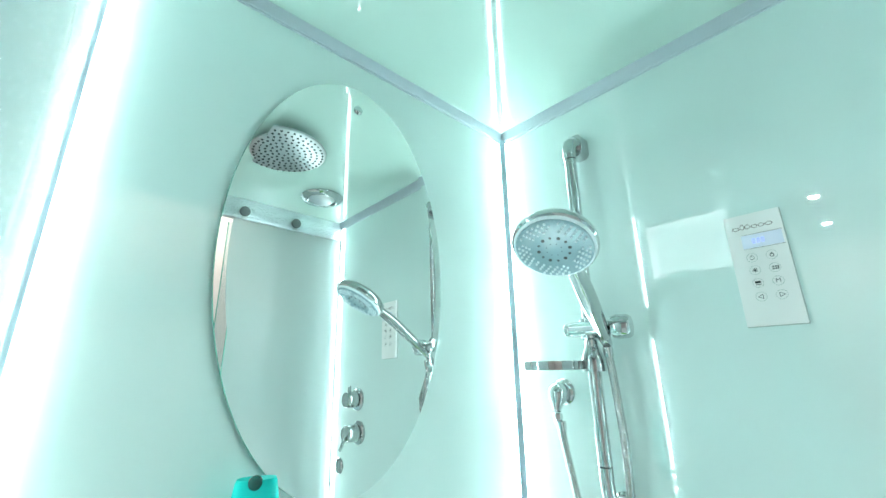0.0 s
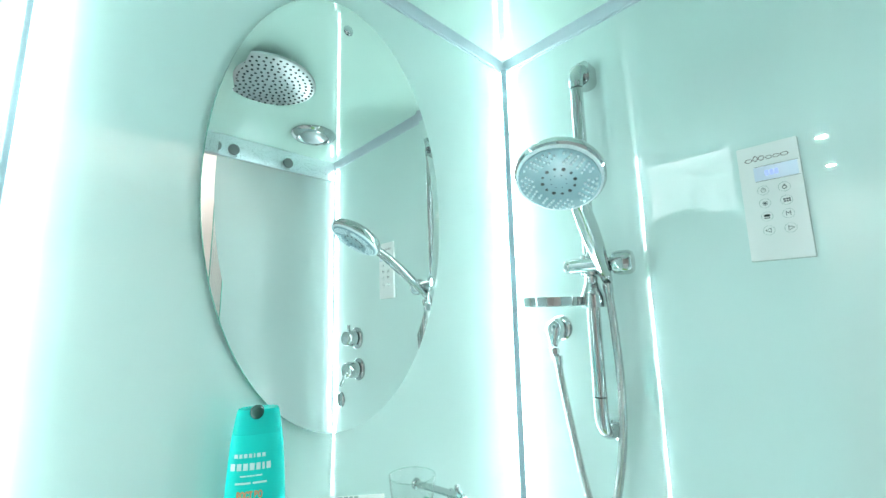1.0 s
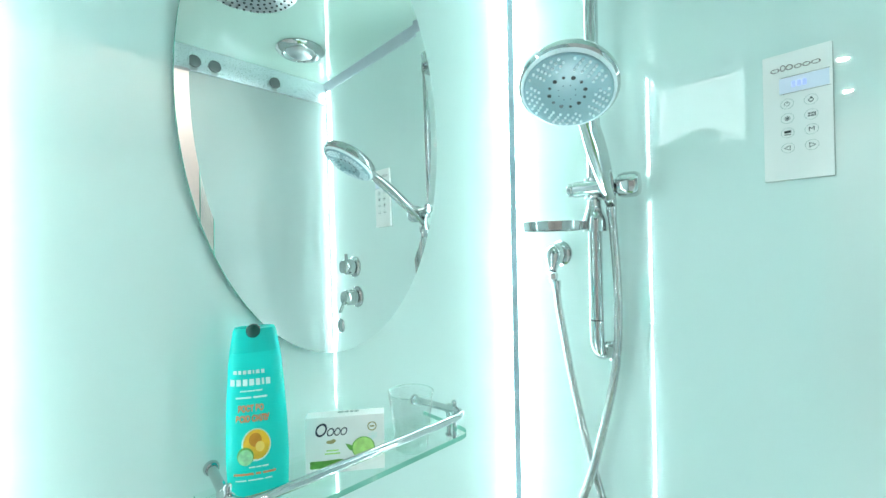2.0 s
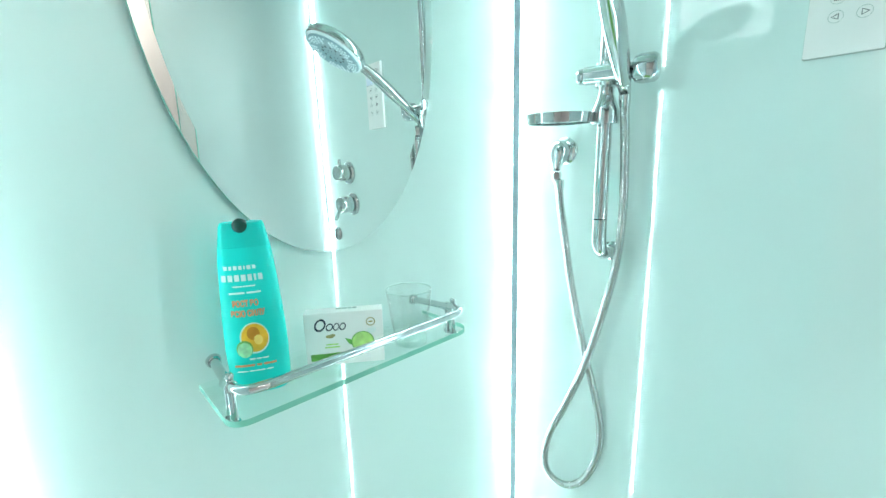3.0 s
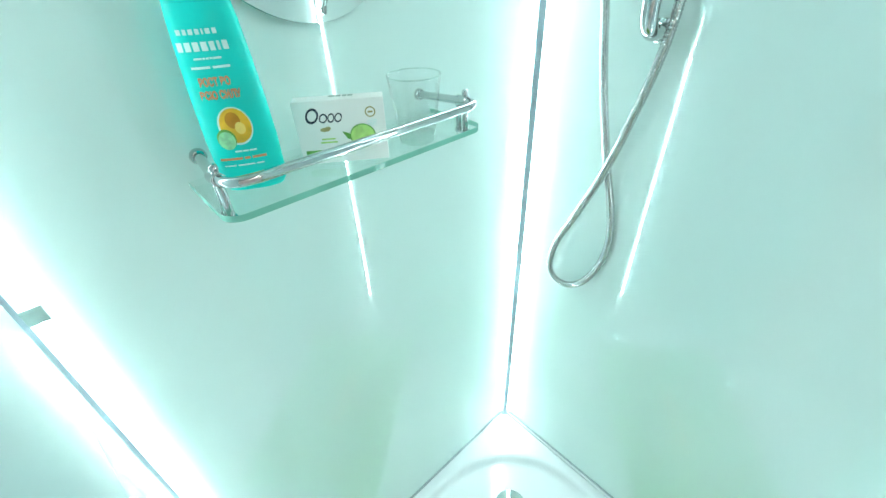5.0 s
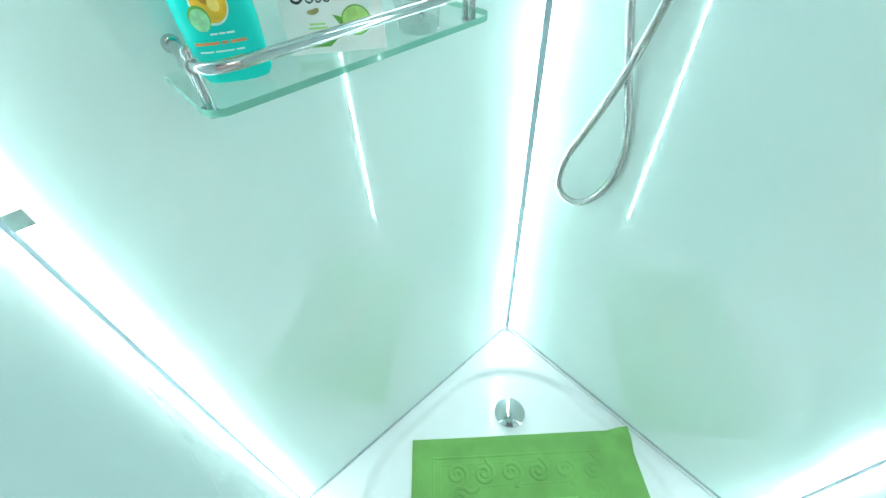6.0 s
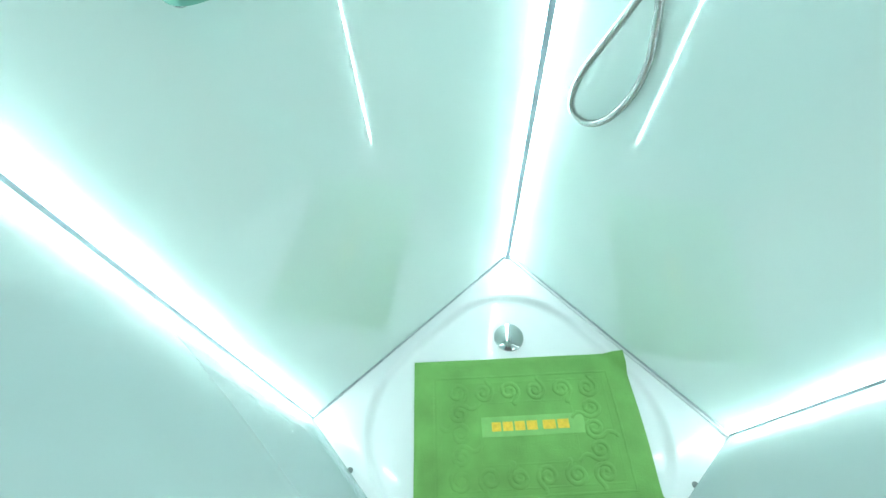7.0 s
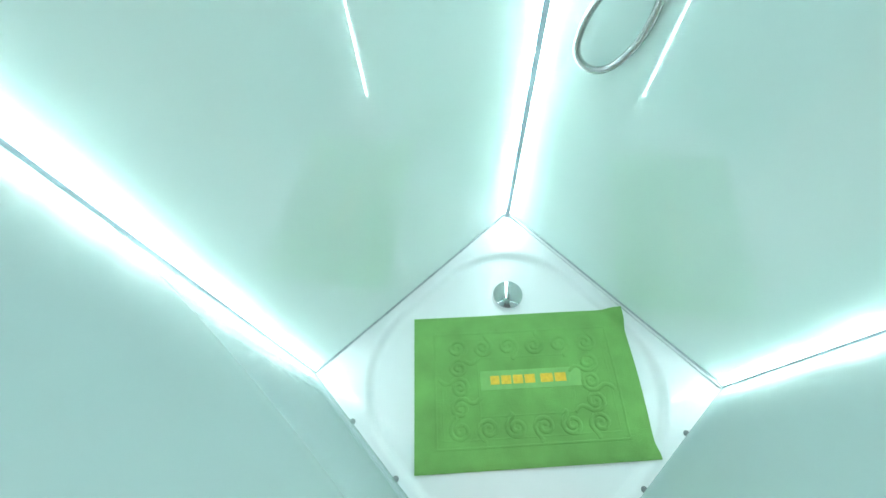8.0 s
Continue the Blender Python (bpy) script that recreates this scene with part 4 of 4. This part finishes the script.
def valve(y, z, length, lever, label):
    ob = thing("shower_valve", (0, y, z), label, "tap", "valves on the wall")
    part("escutcheon", lathe([(0.037, 0), (0.037, 0.005), (0.032, 0.009), (0.022, 0.010)], (-0.0004, y, z), (-1, 0, 0), None, 36), CHROME, ob, "round chrome escutcheon")
    part("knob", lathe([(0.024, 0.0), (0.027, 0.004), (0.027, length - 0.006), (0.023, length), (0, length + 0.001)], (-0.011, y, z), (-1, 0, 0), None, 32), CHROME, ob, "cylindrical chrome knob")
    part("lever", rod((-0.011 - length * 0.6, y, z + 0.015), (-0.011 - length * 0.6 - lever[0], y + lever[1], z + lever[2]), 0.0055, None, 16), CHROME, ob, "slim chrome lever")
    return ob


valve(-0.700, 1.425, 0.040, (0.0, 0.0, 0.045), "chrome diverter knob with a small upright pin")
valve(-0.688, 1.320, 0.045, (0.045, 0.02, -0.045), "chrome mixer knob with an angled lever")
jet = thing("body_jet", (0, -0.805, 1.208), "round chrome body jet flush on the wall", "body jet")
part("ring", lathe([(0.026, 0), (0.026, 0.003), (0.022, 0.007), (0.014, 0.009), (0, 0.0095)], (-0.0004, -0.805, 1.208), (-1, 0, 0), None, 32), CHROME, jet)
part("slot", box((-0.0108, -0.807, 1.186), (-0.0102, -0.803, 1.230)), DARK, jet, "dark slot")


# ---------------------------------------------------------------- things on the ceiling
def rain_head():
    c = (-0.452, -0.405, 2.085)
    r = 0.114
    ob = thing("rain_shower", (c[0], c[1], CEIL), "large round steel rain shower under the ceiling", "rain shower")
    part("disc", lathe([(r * 0.97, 0), (r, 0.002), (r, 0.008), (r * 0.96, 0.011), (0.03, 0.016), (0.016, 0.022), (0.0, 0.022)], c, (0, 0, 1), None, 64), STEEL, ob, "brushed steel disc")
    part("arm", rod((c[0], c[1], c[2] + 0.021), (c[0], c[1], CEIL + 0.001), 0.011), CHROME, ob, "short chrome drop arm")
    part("flange", lathe([(0.028, 0), (0.028, 0.004), (0.02, 0.009)], (c[0], c[1], CEIL - 0.0005), (0, 0, -1), None, 32), CHROME, ob, "chrome ceiling flange")
    bm = bmesh.new()
    for k in range(1, 8):
        rr = r * 0.92 * k / 7
        cnt = 6 * k
        for i in range(cnt):
            a = 2 * math.pi * i / cnt + 0.2 * k
            lathe([(0.0032, -0.0004), (0.0028, 0.0016), (0, 0.002)], (c[0] + rr * math.cos(a), c[1] + rr * math.sin(a), c[2]), (0, 0, -1), bm, 8)
    tagged(part("nozzles", bm, DARK, ob, "dark rubber nozzles"), kind="stuff")
    return ob


rain_head()


def ceiling_speaker():
    c = (-0.194, -0.675, CEIL)
    ob = thing("ceiling_spotlight", c, "round chrome fitting set in the ceiling", "ceiling fitting")
    part("outer_ring", lathe([(0.062, 0.0), (0.072, 0.0), (0.074, 0.004), (0.066, 0.012), (0.052, 0.016), (0.046, 0.010)], (c[0], c[1], CEIL - 0.0005), (0, 0, -1), None, 48), CHROME, ob, "polished chrome ring")
    part("inner_dome", lathe([(0.046, 0.004), (0.045, 0.010), (0.036, 0.018), (0.022, 0.022), (0, 0.023)], (c[0], c[1], CEIL - 0.0005), (0, 0, -1), None, 40), STEEL, ob, "pale metal dome")
    return ob


ceiling_speaker()

# ---------------------------------------------------------------- bath mat
CORNERS = [Vector((-0.522, -0.077, 0)), Vector((-0.012, -0.508, 0)), Vector((-0.294, -0.846, 0)), Vector((-0.816, -0.419, 0))]


def mat_point(u, v, lift=0.0):
    """u across from the first corner to the second, v towards the other long edge."""
    a = CORNERS[0].lerp(CORNERS[1], u)
    b = CORNERS[3].lerp(CORNERS[2], u)
    p = a.lerp(b, v)
    bow = -0.006 * math.sin(math.pi * v) * max(0, (u - 0.8) / 0.2)
    p = p + (CORNERS[0] - CORNERS[1]).normalized() * bow
    wave = 0.0012 * math.sin(9 * u + 2) * math.sin(7 * v + 1)
    curl = 0.010 * max(0, (u - 0.86) / 0.14) ** 2 * (max(0, (0.25 - v) / 0.25) ** 2 + max(0, (v - 0.8) / 0.2) ** 2)
    p.z = basin(p.x, p.y) + 0.0085 + wave + curl + lift
    return p


def mat_sheet(u0, u1, v0, v1, nu, nv, lift, thick):
    bm = bmesh.new()
    top = [[bm.verts.new(mat_point(u0 + (u1 - u0) * i / nu, v0 + (v1 - v0) * j / nv, lift - (0.003 if thick > 0.004 and (i in (0, nu) or j in (0, nv)) else 0))) for j in range(nv + 1)] for i in range(nu + 1)]
    for i in range(nu):
        for j in range(nv):
            bm.faces.new((top[i][j], top[i + 1][j], top[i + 1][j + 1], top[i][j + 1]))
    rim = [top[i][0] for i in range(nu + 1)] + [top[nu][j] for j in range(1, nv + 1)] + [top[i][nv] for i in range(nu - 1, -1, -1)] + [top[0][j] for j in range(nv - 1, 0, -1)]
    low = [bm.verts.new(v.co - Vector((0, 0, thick))) for v in rim]
    for i in range(len(rim)):
        j = (i + 1) % len(rim)
        bm.faces.new((rim[i], low[i], low[j], rim[j]))
    return bm


def mat_ridge(path, r, bm):
    pts = [mat_point(u, v, -0.0010) for u, v in path]
    return tube(pts, r, bm, 8, 0.6, (0, 0, 1))


def bath_mat():
    ob = thing("bath_mat", (-0.40, -0.45, -0.016), "green terry bath mat with embossed scroll border", "bath mat")
    part("terry_sheet", mat_sheet(0, 1, 0, 1, 60, 44, 0.0, 0.008), TOWEL, ob, "", 70)
    for a, b, r in ((0.095, 0.13, 0.0042), (0.125, 0.175, 0.003), (0.29, 0.31, 0.003)):
        bm = bmesh.new()
        n = 24
        loop = [(a + (1 - 2 * a) * i / n, b) for i in range(n)] + [(1 - a, b + (1 - 2 * b) * i / n) for i in range(n)] + [(1 - a - (1 - 2 * a) * i / n, 1 - b) for i in range(n)] + [(a, 1 - b - (1 - 2 * b) * i / n) for i in range(n + 1)]
        mat_ridge(loop, r, bm)
        part("border_ridge", bm, TOWEL, ob, "embossed border ridge")

    def scroll(cu, cv, along, flip):
        """One spiral of the running scroll with a tail that sweeps on to the next one."""
        path = []
        for i in range(34):
            t = i / 33
            a = along + flip * (math.pi - 3.3 * math.pi * t)
            k = 0.066 * (0.16 + 0.84 * t)
            path.append((cu + k * math.cos(a) * 0.70, cv + k * math.sin(a)))
        (u0, v0), (u1, v1) = path[-2], path[-1]
        for i in range(1, 7):
            k = i / 6
            path.append((u1 + (u1 - u0) * 5.0 * k + 0.045 * math.cos(along) * k * k, v1 + (v1 - v0) * 5.0 * k * (1 - 0.6 * k) + 0.05 * math.sin(along) * k * k))
        part("scroll", mat_ridge(path, 0.0065, bmesh.new()), TOWEL, ob, "embossed scroll")

    for i in range(6):
        u = 0.20 + 0.60 * i / 5
        scroll(u, 0.235, 0, 1 if i % 2 else -1)
        scroll(u, 0.765, math.pi, 1 if i % 2 else -1)
    for i in range(3):
        v = 0.37 + 0.13 * i
        scroll(0.205, v, -math.pi / 2, 1 if i % 2 else -1)
        scroll(0.795, v, math.pi / 2, 1 if i % 2 else -1)
    patch = part("label_patch", mat_sheet(0.30, 0.755, 0.40, 0.525, 14, 6, 0.0012, 0.002), TOWEL_PATCH, ob, "pale green label patch")
    u = 0.345
    for w in (0.040, 0.044, 0.044, 0.046, 0.0, 0.056, 0.050):
        if w:
            part("logo_bar", mat_sheet(u, u + w, 0.435, 0.492, 3, 3, 0.0026, 0.0014), YELLOW, patch, "yellow stitched logo bar")
        u += w + 0.009 if w else 0.016
    return ob


bath_mat()
